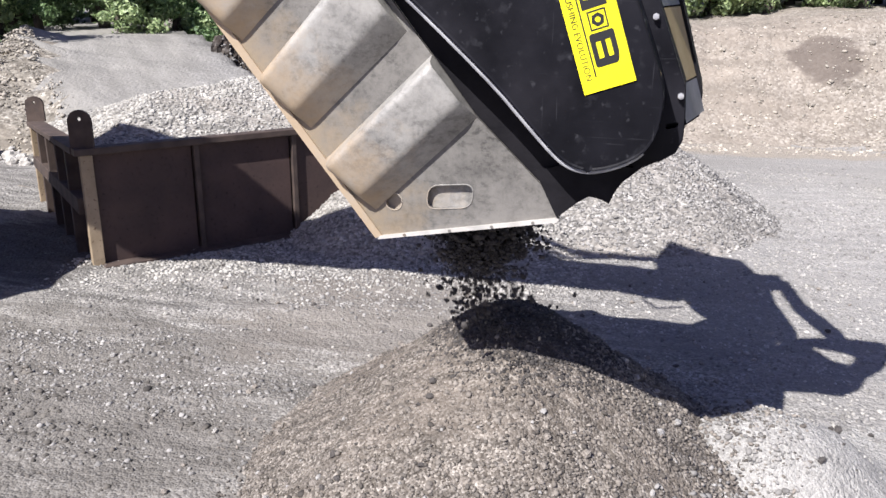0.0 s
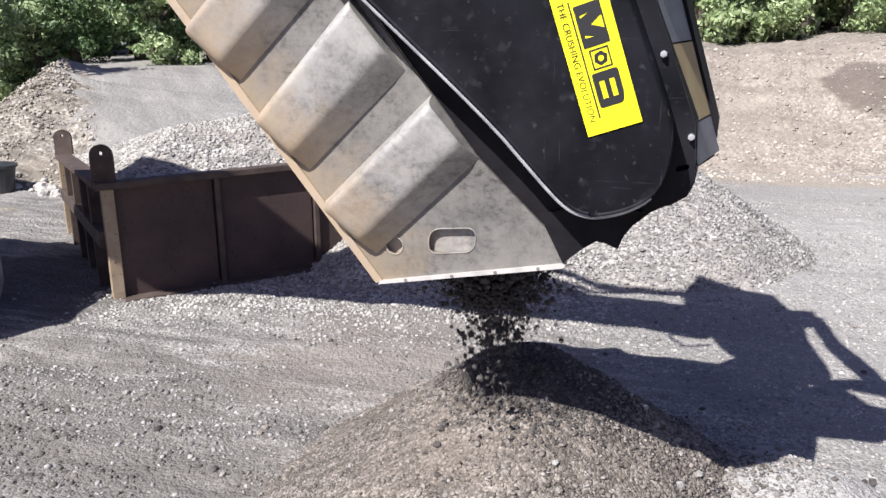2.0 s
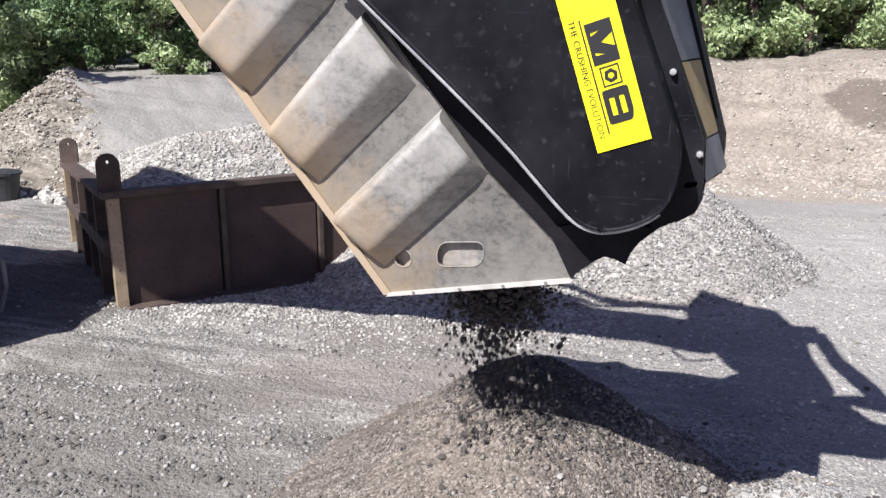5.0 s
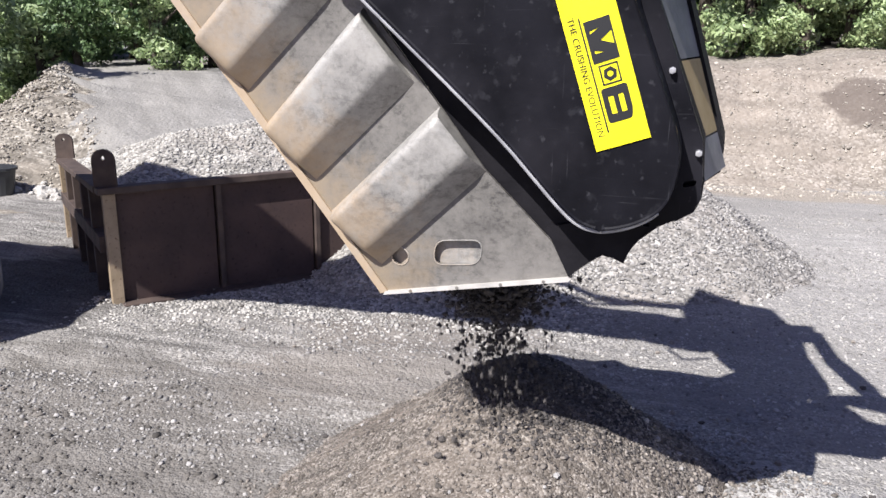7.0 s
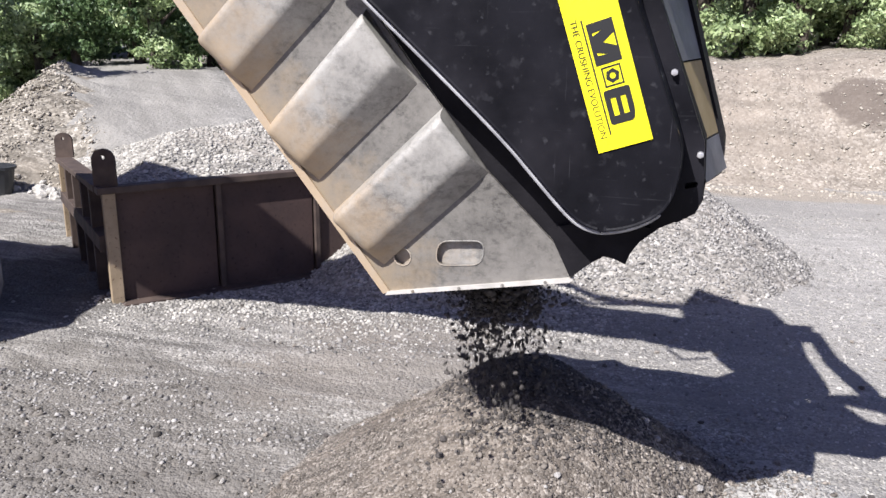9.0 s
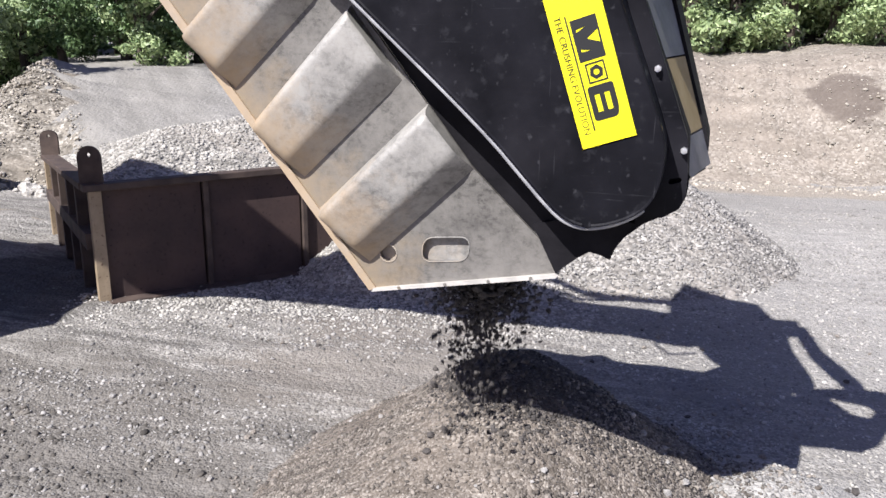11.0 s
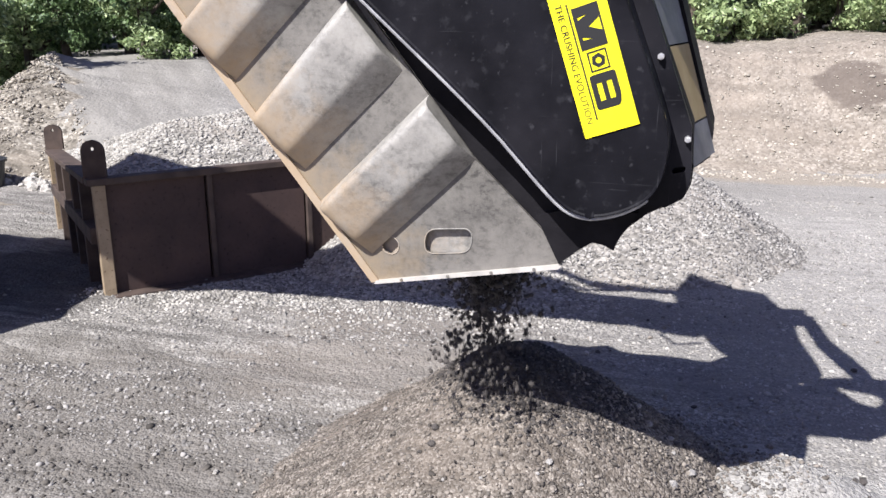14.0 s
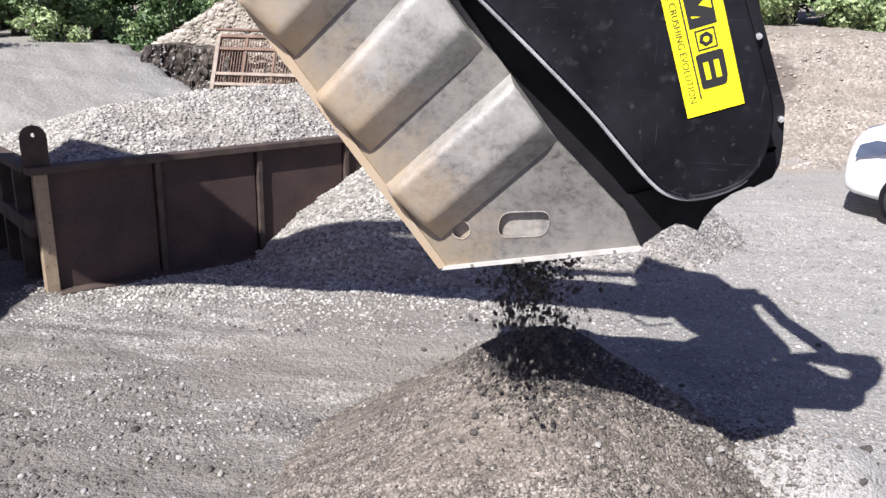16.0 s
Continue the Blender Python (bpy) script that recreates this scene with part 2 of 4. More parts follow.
scuffed(BLACK, (0.020, 0.019, 0.023), (0.05, 0.05, 0.055))
BLACK_MATT = surf("dirty black steel", (0.005, 0.0046, 0.006), (0.011, 0.010, 0.012), 6, 0.7, 0, 0.2, 40, spec=0.15)
TRIM = surf("grey edge trim", (0.22, 0.22, 0.23), (0.40, 0.40, 0.40), 14, 0.5, 0, 0.1, 60)
YELLOW = surf("yellow vinyl", (0.88, 0.78, 0.004), (0.92, 0.82, 0.006), 6, 0.45, 0, 0.02, 60)
INK = plain("black print", (0.012, 0.012, 0.012), 0.5)
PANEL_GREY = surf("grey cover paint", (0.12, 0.12, 0.127), (0.19, 0.19, 0.197), 6, 0.5, 0.1, 0.1, 40)
PANEL_YELLOW = surf("faded yellow cover", (0.30, 0.22, 0.09), (0.38, 0.29, 0.14), 6, 0.6, 0, 0.1, 40)
CHROME = plain("bright bolt", (0.75, 0.75, 0.75), 0.3, 0.8)
RUST = surf("dark rust plate", (0.046, 0.029, 0.026), (0.074, 0.045, 0.038), 2.2, 0.8, 0.1, 0.25, 26, c3=(0.024, 0.016, 0.014), spots=0.62)
RUST_TAN = surf("sand dusted rust", (0.25, 0.19, 0.12), (0.35, 0.27, 0.18), 5, 0.85, 0, 0.25, 30, c3=(0.12, 0.07, 0.045), spots=0.6)
RUST_RIM = surf("brown rust rim", (0.046, 0.032, 0.027), (0.085, 0.060, 0.048), 5, 0.8, 0.1, 0.25, 30)
RUST_RED = surf("red rust grid", (0.13, 0.078, 0.055), (0.19, 0.125, 0.09), 5, 0.8, 0.1, 0.2, 30)
MACHINE = surf("machine yellow paint", (0.42, 0.26, 0.03), (0.5, 0.32, 0.05), 3, 0.5, 0, 0.1, 30)
RUBBER = surf("tyre rubber", (0.012, 0.012, 0.012), (0.03, 0.03, 0.03), 9, 0.85, 0, 0.2, 60)
WHITE = plain("white car paint", (0.80, 0.80, 0.80), 0.25)
PLASTIC = surf("dark plastic", (0.02, 0.022, 0.025), (0.04, 0.042, 0.045), 5, 0.5, 0, 0.05, 40)
LAMP = plain("clear lamp glass", (0.22, 0.27, 0.40), 0.08, 0.7)
DARKGLASS = plain("dark glass", (0.01, 0.012, 0.015), 0.05)
BARK = surf("bark", (0.05, 0.04, 0.03), (0.10, 0.08, 0.06), 4, 0.95, 0, 0.5, 20)


def leafy(name, c1, c2):
    m = bpy.data.materials.new(name)
    m.use_nodes = True
    n, l = m.node_tree.nodes, m.node_tree.links
    p = n["Principled BSDF"]
    p.inputs["Roughness"].default_value = 0.5
    geo, mix = n.new("ShaderNodeNewGeometry"), n.new("ShaderNodeMix")
    mix.data_type = "RGBA"
    mix.inputs["A"].default_value, mix.inputs["B"].default_value = (*c1, 1), (*c2, 1)
    l.new(geo.outputs["Random Per Island"], mix.inputs["Factor"])
    l.new(mix.outputs["Result"], p.inputs["Base Color"])
    tr, ms = n.new("ShaderNodeBsdfTranslucent"), n.new("ShaderNodeMixShader")
    l.new(mix.outputs["Result"], tr.inputs["Color"])
    ms.inputs["Fac"].default_value = 0.22
    l.new(p.outputs[0], ms.inputs[1])
    l.new(tr.outputs[0], ms.inputs[2])
    l.new(ms.outputs[0], n["Material Output"].inputs["Surface"])
    return m


LEAF = leafy("broad leaves", (0.11, 0.17, 0.065), (0.50, 0.60, 0.30))
LEAF_DARK = leafy("dark leaves", (0.04, 0.08, 0.03), (0.18, 0.27, 0.11))

# ---- mesh helpers ----


def part(name, bm, material, parent=None, label="", smooth=False):
    me = bpy.data.meshes.new(name)
    bmesh.ops.recalc_face_normals(bm, faces=bm.faces)
    bm.to_mesh(me)
    bm.free()
    me.materials.append(material)
    if smooth:
        me.polygons.foreach_set("use_smooth", [True] * len(me.polygons))
    ob = new(name, me)
    if parent is not None:
        ob.parent = parent
    if label:
        ob["label"] = label
    return ob


def box(bm, x0, x1, y0, y1, z0, z1, m=None, bevel=0.0):
    made = bmesh.ops.create_cube(bm, size=1.0)["verts"]
    t = Matrix.Translation(((x0 + x1) / 2, (y0 + y1) / 2, (z0 + z1) / 2)) @ Matrix.Diagonal((x1 - x0, y1 - y0, z1 - z0, 1))
    bmesh.ops.transform(bm, matrix=(m @ t) if m is not None else t, verts=made)
    if bevel > 0:
        edges = list({e for v in made for e in v.link_edges})
        bmesh.ops.bevel(bm, geom=edges, offset=bevel, segments=2, affect="EDGES", profile=0.5)
    return bm


def boxed(*a, **k):
    return box(bmesh.new(), *a, **k)


def rod(bm, a, b, r, seg=10, r2=None):
    a, b = Vector(a), Vector(b)
    d = b - a
    m = Matrix.Translation((a + b) / 2) @ d.to_track_quat("Z", "Y").to_matrix().to_4x4()
    bmesh.ops.create_cone(bm, cap_ends=True, segments=seg, radius1=r, radius2=r if r2 is None else r2, depth=d.length, matrix=m)
    return bm


def slab(outer, v0, v1, holes=(), bm=None):
    """A plate: a polygon of (u, w) from depth v0 to v1, with holes."""
    bm = bm or bmesh.new()
    loops = [outer, *holes]
    from mathutils.geometry import tessellate_polygon
    flat = [p for lp in loops for p in lp]
    tris = tessellate_polygon([[Vector((p[0], p[1], 0)) for p in lp] for lp in loops])
    front = [bm.verts.new((p[0], v0, p[1])) for p in flat]
    back = [bm.verts.new((p[0], v1, p[1])) for p in flat]
    for t in tris:
        bm.faces.new([front[i] for i in t])
        bm.faces.new([back[i] for i in reversed(t)])
    k = 0
    for lp in loops:
        c = len(lp)
        for i in range(c):
            j = (i + 1) % c
            bm.faces.new((front[k + i], front[k + j], back[k + j], back[k + i]))
        k += c
    return bm


def tube(points, r, seg=8, closed=False):
    bm = bmesh.new()
    for a, b in zip(points, points[1:]):
        rod(bm, a, b, r, seg)
    for p in points[1:-1]:
        bmesh.ops.create_icosphere(bm, subdivisions=1, radius=r * 1.02, matrix=Matrix.Translation(p))
    return bm


def rounded(points, radius, seg=6):
    """Round the corners of a polygon."""
    out, c = [], len(points)
    for i in range(c):
        p, a, b = Vector(points[i]), Vector(points[i - 1]), Vector(points[(i + 1) % c])
        r = min(radius, (a - p).length * 0.45, (b - p).length * 0.45)
        s, e = p + (a - p).normalized() * r, p + (b - p).normalized() * r
        for k in range(seg + 1):
            t = k / seg
            q = s * (1 - t) ** 2 + p * 2 * t * (1 - t) + e * t * t
            out.append((q.x, q.y))
    return out


def fbm(x, y, s, o=4):
    return noise.fractal(Vector((x * s, y * s, 3.7)), 1.0, 2.0, o)


ICO = bmesh.new()
bmesh.ops.create_icosphere(ICO, subdivisions=1, radius=1.0)
ICO_V = np.array([v.co[:] for v in ICO.verts])
ICO_F = np.array([[v.index for v in f.verts] for f in ICO.faces])
ICO.free()


def stones(name, places, radii, material, parent=None, rng=None, flat=0.75):
    """Many loose stones joined into one mesh: places (n, 3), radii (n)."""
    rng = rng or np.random.default_rng(1)
    n = len(places)
    shape = ICO_V[None] * (1 + rng.uniform(-0.42, 0.36, (n, 12, 1)))
    shape = shape * rng.uniform(0.50, 1.35, (n, 1, 3))
    q = rng.normal(size=(n, 4))
    q /= np.linalg.norm(q, axis=1, keepdims=True)
    w, x, y, z = q.T
    rot = np.stack([1 - 2 * (y * y + z * z), 2 * (x * y - z * w), 2 * (x * z + y * w), 2 * (x * y + z * w), 1 - 2 * (x * x + z * z), 2 * (y * z - x * w), 2 * (x * z - y * w), 2 * (y * z + x * w), 1 - 2 * (x * x + y * y)], 1).reshape(n, 3, 3)
    verts = np.einsum("nij,nkj->nki", rot, shape)
    verts[..., 2] *= flat
    verts = verts * np.asarray(radii)[:, None, None] + np.asarray(places)[:, None, :]
    faces = (ICO_F[None] + 12 * np.arange(n)[:, None, None]).reshape(-1, 3)
    me = bpy.data.meshes.new(name)
    me.vertices.add(n * 12)
    me.vertices.foreach_set("co", verts.reshape(-1).astype(np.float32))
    me.loops.add(len(faces) * 3)
    me.loops.foreach_set("vertex_index", faces.reshape(-1).astype(np.int32))
    me.polygons.add(len(faces))
    me.polygons.foreach_set("loop_start", np.arange(0, len(faces) * 3, 3, dtype=np.int32))
    me.update(calc_edges=True)
    me.materials.append(material)
    ob = new(name, me)
    if parent is not None:
        ob.parent = parent
    tagged(ob, kind="stuff")
    return ob


# ---- ground ----


def smooth(a, b, x):
    t = min(1.0, max(0.0, (x - a) / (b - a)))
    return t * t * (3 - 2 * t)


def yard(x, y):
    """Height of the yard: ruts, a low mound of fines, a rise to the ramp and the bank."""
    if not (-30 < x < 30 and -5 < y < 60):
        return 0.0
    z = 0.030 * fbm(x, y, 0.9) + 0.018 * fbm(x * 0.6, y * 2.2, 1.9)
    z += 0.020 * math.sin((y - 0.12 * x) * 7.0 + 2 * fbm(x, y, 0.5)) * smooth(4.2, 5.2, y) * smooth(8.2, 7.0, y) * smooth(2.0, 0.0, x)
    z += 0.010 * fbm(x, y, 7.0)
    d = math.hypot((x - 1.72) / 0.95, (y - 4.28) / 0.82)
    z += 0.40 * smooth(1.0, 0.15, d + 0.10 * fbm(x, y, 1.6))
    return z


def along_ramp(x, y):
    """Metres up the ramp's line, and across it to its open side."""
    return -0.607 * x + 0.795 * y, 0.795 * x + 0.607 * y


def ramp_up(x, y):
    """The rolled ramp behind the container, its rubble berm and the earth bank; zero in the yard."""
    s, c = along_ramp(x, y)
    wob = 0.16 * fbm(x, y, 0.8)
    t = min(1.0, max(0.0, (s - 11.2) / 10.0))
    road = 1.42 * (t + 0.10 * math.sin(math.pi * t))
    road *= smooth(5.35, 4.6, c + wob)
    berm = min(0.36 * max(0.0, s - 14.8 + wob), 1.0 + 0.115 * (s - 16.5)) + 0.20 * smooth(16, 20, s) + 0.06 * fbm(x, y, 2.6)
    berm *= smooth(-2.4, -0.3, c - 0.23 * (s - 16.6) + wob)
    k = smooth(0.98, 0.62, c + 0.5 * wob)
    rise = max(0.0, road * (1 - k) + berm * k)
    foot = 15.2 - 0.02 * x
    b = (2.02 + 0.10 * math.sin(x * 1.1 + 1) + 0.06 * (x - 2) * 0.5 + 0.09 * fbm(x, 3, 0.8)) * smooth(foot - 0.2, foot + 2.7, y + 0.2 * fbm(x, y, 0.6)) * smooth(-5.2, -3.4, x)
    return max(rise, b)


def surface(x, y):
    return yard(x, y) + ramp_up(x, y) + (0.05 * fbm(x, y, 1.3) + 0.03 * fbm(x, y, 4.0)) * smooth(0.1, 0.8, ramp_up(x, y))


def axis(fine0, fine1, step, far0, far1):
    a = list(np.arange(fine0, fine1, step))
    out, p, s = [], fine0, step
    while p > far0:
        s *= 1.22
        p -= s
        out.append(p)
    a = out[::-1] + a
    p, s = a[-1], step
    while p < far1:
        s *= 1.22
        p += s
        a.append(p)
    return a


def build_ground():
    xs = axis(-6.5, 5.0, 0.05, -900, 900)
    far_y = axis(3.0, 12.0, 0.05, -300, 12.0)
    ys = far_y[:-1] + list(np.arange(far_y[-1], 21.0, 0.14))
    p, s = ys[-1], 0.14
    while p < 1500:
        s *= 1.25
        p += s
        ys.append(p)
    nx = len(xs)
    verts = [(x, y, surface(x, y)) for y in ys for x in xs]
    faces = [(j * nx + i, j * nx + i + 1, (j + 1) * nx + i + 1, (j + 1) * nx + i) for j in range(len(ys) - 1) for i in range(nx - 1)]
    me = bpy.data.meshes.new("ground")
    me.from_pydata(verts, [], faces)
    for m in (GROUND, EARTH, RAMP, FINES, FLANK):
        me.materials.append(m)
    idx = []
    for f in faces:
        a, c = verts[f[0]], verts[f[2]]
        x, y = (a[0] + c[0]) / 2, (a[1] + c[1]) / 2
        k = 0
        if y > 9.8 and ramp_up(x, y) > 0.03:
            k = 1 if x > -4.5 else (4 if along_ramp(x, y)[1] < 0.86 + 0.12 * fbm(x, y, 1.5) else 2)
        elif y > 20:
            k = 1
        elif math.hypot((x - 2.05) / 1.30, (y - 4.15) / 1.0) < 0.95 + 0.25 * fbm(x, y, 2.0):
            k = 3
        idx.append(k)
    me.polygons.foreach_set("material_index", idx)
    me.polygons.foreach_set("use_smooth", [True] * len(faces))
    ob = new("ground", me)
    tagged(ob, "grey gravel yard with worn tyre ruts, sloping ramp and bank", "ground", kind="structure")
    return ob


GROUND_OB = build_ground()


class Mound:
    def __init__(self, cx, cy, h, rx, ry, power=1.0, turn=0.0, rough=0.04, top=0.10, base=0.0):
        self.cx, self.cy, self.h, self.rx, self.ry = cx, cy, h, rx, ry
        self.power, self.turn, self.rough, self.top, self.base = power, turn, rough, top, base

    def z(self, x, y):
        dx, dy = x - self.cx, y - self.cy
        c, s = math.cos(self.turn), math.sin(self.turn)
        u, v = dx * c + dy * s, -dx * s + dy * c
        rx = self.rx if not isinstance(self.rx, tuple) else (self.rx[0] if u < 0 else self.rx[1])
        ry = self.ry if not isinstance(self.ry, tuple) else (self.ry[0] if v < 0 else self.ry[1])
        d = math.hypot(u / rx, v / ry)
        d = math.sqrt(d * d + self.top * self.top) - self.top
        power = self.power
        if isinstance(power, tuple):
            k = 0.5 + 0.5 * u / math.hypot(u, v, 0.05)
            power = power[0] * (1 - k) + power[1] * k
        z = self.h * (1 - d ** power)
        a = math.atan2(v, u)
        gully = noise.noise(Vector((3.2 * math.cos(a) * 2, 3.2 * math.sin(a) * 2, 0.7 * d + self.cx))) * min(1.0, 2.2 * d)
        return self.base + z + self.rough * (fbm(x + 7, y, 2.2) * 0.8 + 0.5 * fbm(x, y + 5, 7.0) + 0.8 * gully)

    def mesh(self, name, material, parent=None, step=0.05, floor=-0.12):
        rx = max(self.rx) if isinstance(self.rx, tuple) else self.rx
        ry = max(self.ry) if isinstance(self.ry, tuple) else self.ry
        reach = max(rx, ry) * 1.12
        n = int(2 * reach / step)
        verts, faces, at = [], [], {}
        for j in range(n + 1):
            for i in range(n + 1):
                x, y = self.cx - reach + i * step, self.cy - reach + j * step
                z = self.z(x, y)
                if z > self.base + floor:
                    at[i, j] = len(verts)
                    verts.append((x, y, z))
        for i, j in at:
            q = [(i, j), (i + 1, j), (i + 1, j + 1), (i, j + 1)]
            if all(k in at for k in q):
                faces.append([at[k] for k in q])
        me = bpy.data.meshes.new(name)
        me.from_pydata(verts, [], faces)
        me.materials.append(material)
        me.polygons.foreach_set("use_smooth", [True] * len(faces))
        ob = new(name, me)
        if parent is not None:
            ob.parent = parent
        return ob

    def sprinkle(self, n, rng, reach=1.0, low=0.0):
        rx = max(self.rx) if isinstance(self.rx, tuple) else self.rx
        ry = max(self.ry) if isinstance(self.ry, tuple) else self.ry
        out = []
        while len(out) < n:
            a, r = rng.uniform(0, 2 * math.pi), math.sqrt(rng.uniform(0, 1)) * reach
            x, y = self.cx + r * max(rx, ry) * math.cos(a), self.cy + r * max(rx, ry) * math.sin(a)
            z = self.z(x, y)
            if z > self.base + low:
                out.append((x, y, z))
        return np.array(out)


RNG = np.random.default_rng(5)


def grit(n, lo, hi, rng=RNG):
    return lo * (hi / lo) ** rng.uniform(0, 1, n) ** 1.6


def thing(name, label, category, group="", at=(0, 0, 0), turn=0.0):
    ob = new(name)
    ob.matrix_world = pose(*at, 0, 0, turn)
    return tagged(ob, label, category, group)


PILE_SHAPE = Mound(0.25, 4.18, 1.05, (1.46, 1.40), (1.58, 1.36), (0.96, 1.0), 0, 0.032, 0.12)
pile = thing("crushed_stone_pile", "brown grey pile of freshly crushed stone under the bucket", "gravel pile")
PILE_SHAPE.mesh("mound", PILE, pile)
BACK_SHAPE = Mound(0.95, 10.3, 1.12, (2.0, 1.8), (1.75, 1.9), 1.15, 0, 0.03, 0.10)
back = thing("gravel_pile", "grey crushed gravel heap standing on the yard", "gravel pile")
BACK_SHAPE.mesh("mound", HEAP, back)
SPILL_SHAPE = Mound(-1.25, 9.05, 1.12, (1.55, 1.9), (1.35, 1.6), 0.95, radians(12), 0.03, 0.10)
spill = thing("spilled_gravel_heap", "pale gravel spilled against the rusty container", "gravel pile")
SPILL_SHAPE.mesh("mound", HEAP, spill)

# ---- the steel container ----
CA = 43.5
container = thing("steel_container", "rusty brown open steel container with lifting lugs, full of gravel", "container", at=(-4.30, 6.90, 0.0), turn=CA)
CL, CW, CH = 5.4, 3.25, 1.22


def build_container():
    bays = [0.0, 1.12, 2.22, 3.32, 4.42, 5.36]
    for a, b in zip(bays, bays[1:]):
        part("wall_panel", boxed(a + 0.03, b - 0.03, 0.045, 0.07, 0.02, CH - 0.06), RUST, container)
    for i, x in enumerate(bays):
        wide = 0.12 if i == 0 else 0.055
        part("corner_post" if i == 0 else "post", boxed(x - 0.01, x - 0.01 + wide, 0.0, 0.10, 0.0, CH - 0.05, bevel=0.006), RUST_TAN if i == 0 else RUST_RIM, container, "sand dusted corner post" if i == 0 else "")
    part("top_rim", boxed(-0.06, CL + 0.03, -0.035, 0.14, CH - 0.05, CH + 0.02, bevel=0.008), RUST_RIM, container)
    part("bottom_rail", boxed(0.08, CL, -0.10, 0.09, -0.04, 0.035, bevel=0.008), RUST_RIM, container)
    # left side: open frame of posts and rails before the inner wall
    part("side_panel", boxed(0.10, 0.125, 0.13, CW, 0.02, CH - 0.06), RUST, container)
    for y in (0.62, 1.25, 1.9, 2.55, 3.15):
        part("side_post", boxed(-0.05, 0.09, y, y + 0.08, 0.0, CH - 0.05, bevel=0.006), RUST_RIM if y < 3 else RUST_TAN, container)
    part("side_rail", boxed(-0.06, 0.09, 0.14, CW, 0.55, 0.72, bevel=0.008), RUST_RIM, container)
    part("side_rim", boxed(-0.07, 0.12, 0.16, CW + 0.05, CH - 0.05, CH + 0.02, bevel=0.008), RUST_RIM, container)
    part("end_panel", boxed(0.1, CL, CW, CW + 0.03, 0.02, CH - 0.05), RUST, container)
    part("end_panel", boxed(CL - 0.04, CL, 0.14, CW, 0.02, CH - 0.05), RUST, container)
    part("floor_plate", boxed(0.13, CL - 0.05, 0.14, CW - 0.02, 0.02, 0.06), RUST, container)
    for y in (0.01, CW - 0.12):
        lug = [(-0.10, 0), (0.13, 0), (0.13, 0.26)] + [(0.015 + 0.115 * math.cos(t), 0.26 + 0.115 * math.sin(t)) for t in np.linspace(0.2, math.pi - 0.2, 9)] + [(-0.10, 0.26)]
        hole = [(0.015 + 0.022 * math.cos(t), 0.285 + 0.022 * math.sin(t)) for t in np.linspace(0, 2 * math.pi, 10, endpoint=False)]
        bm = slab(lug, 0.0, 0.035, [hole])
        bmesh.ops.transform(bm, matrix=pose(0.02, y + 0.05, CH + 0.02, 0, 0, -CA + 12), verts=bm.verts)
        part("lifting_lug", bm, RUST_RIM, container)


build_container()
for ob in container.children:
    # the far end has sunk into the ground
    for v in ob.data.vertices:
        v.co.z *= 1 - 0.045 * max(0.0, v.co.y)


def in_container(u, v):
    c, s = math.cos(radians(CA)), math.sin(radians(CA))
    return -4.30 + u * c - v * s, 6.90 + u * s + v * c


def heap_z(u, v):
    x, y = in_container(u, v)
    e = min(u / 0.9, (CL - u) / 0.9, v / 1.2, (CW - v) / 1.2)
    return 1.10 - 0.04 * v + 0.58 * smooth(-0.25, 1.5, e) * (0.75 + 0.35 * smooth(0, 3.0, u)) + 0.04 * fbm(x, y, 1.8)


def build_heap():
    us, vs = np.arange(0.13, CL - 0.06, 0.05), np.arange(0.14, CW - 0.03, 0.05)
    verts = [(*in_container(u, v), heap_z(u, v)) for v in vs for u in us]
    n = len(us)
    faces = [(j * n + i, j * n + i + 1, (j + 1) * n + i + 1, (j + 1) * n + i) for j in range(len(vs) - 1) for i in range(n - 1)]
    me = bpy.data.meshes.new("heap")
    me.from_pydata(verts, [], faces)
    me.materials.append(HEAP)
    ob = new("gravel_load", me)
    tagged(ob, "pale grey crushed gravel heaped in the steel container", "gravel load")
    pts = []
    rng = np.random.default_rng(8)
    for _ in range(11000):
        u, v = rng.uniform(0.16, CL - 0.1), rng.uniform(0.17, CW - 0.06)
        pts.append((*in_container(u, v), heap_z(u, v)))
    stones("gravel_cover", np.array(pts), grit(len(pts), 0.016, 0.034, rng), STONE_PALE, ob, rng)


build_heap()

# ---- the crusher bucket ----
BUCKET = pose(-0.282, 3.177, 1.711, 0, 0, -5.57)
bucket = new("crusher_bucket")
bucket.matrix_world = BUCKET
tagged(bucket, "grey steel crusher bucket with ribbed side and black belt cover", "crusher bucket")
WIDE = 0.95
SHELL = [(0, 0), (0.80, 0.147), (0.83, 0.20), (0.434, 0.58), (-0.103, 1.26), (-0.26, 1.46), (-1.16, 1.46)]
RIBS = [((-0.027, 0.136), (0.438, 0.579), (-0.24, 0.325), (0.262, 0.802)),
        ((-0.33, 0.492), (0.128, 0.924), (-0.538, 0.685), (-0.067, 1.182)),
        ((-0.646, 0.865), (-0.20, 1.29), (-0.85, 1.06), (-0.44, 1.45))]


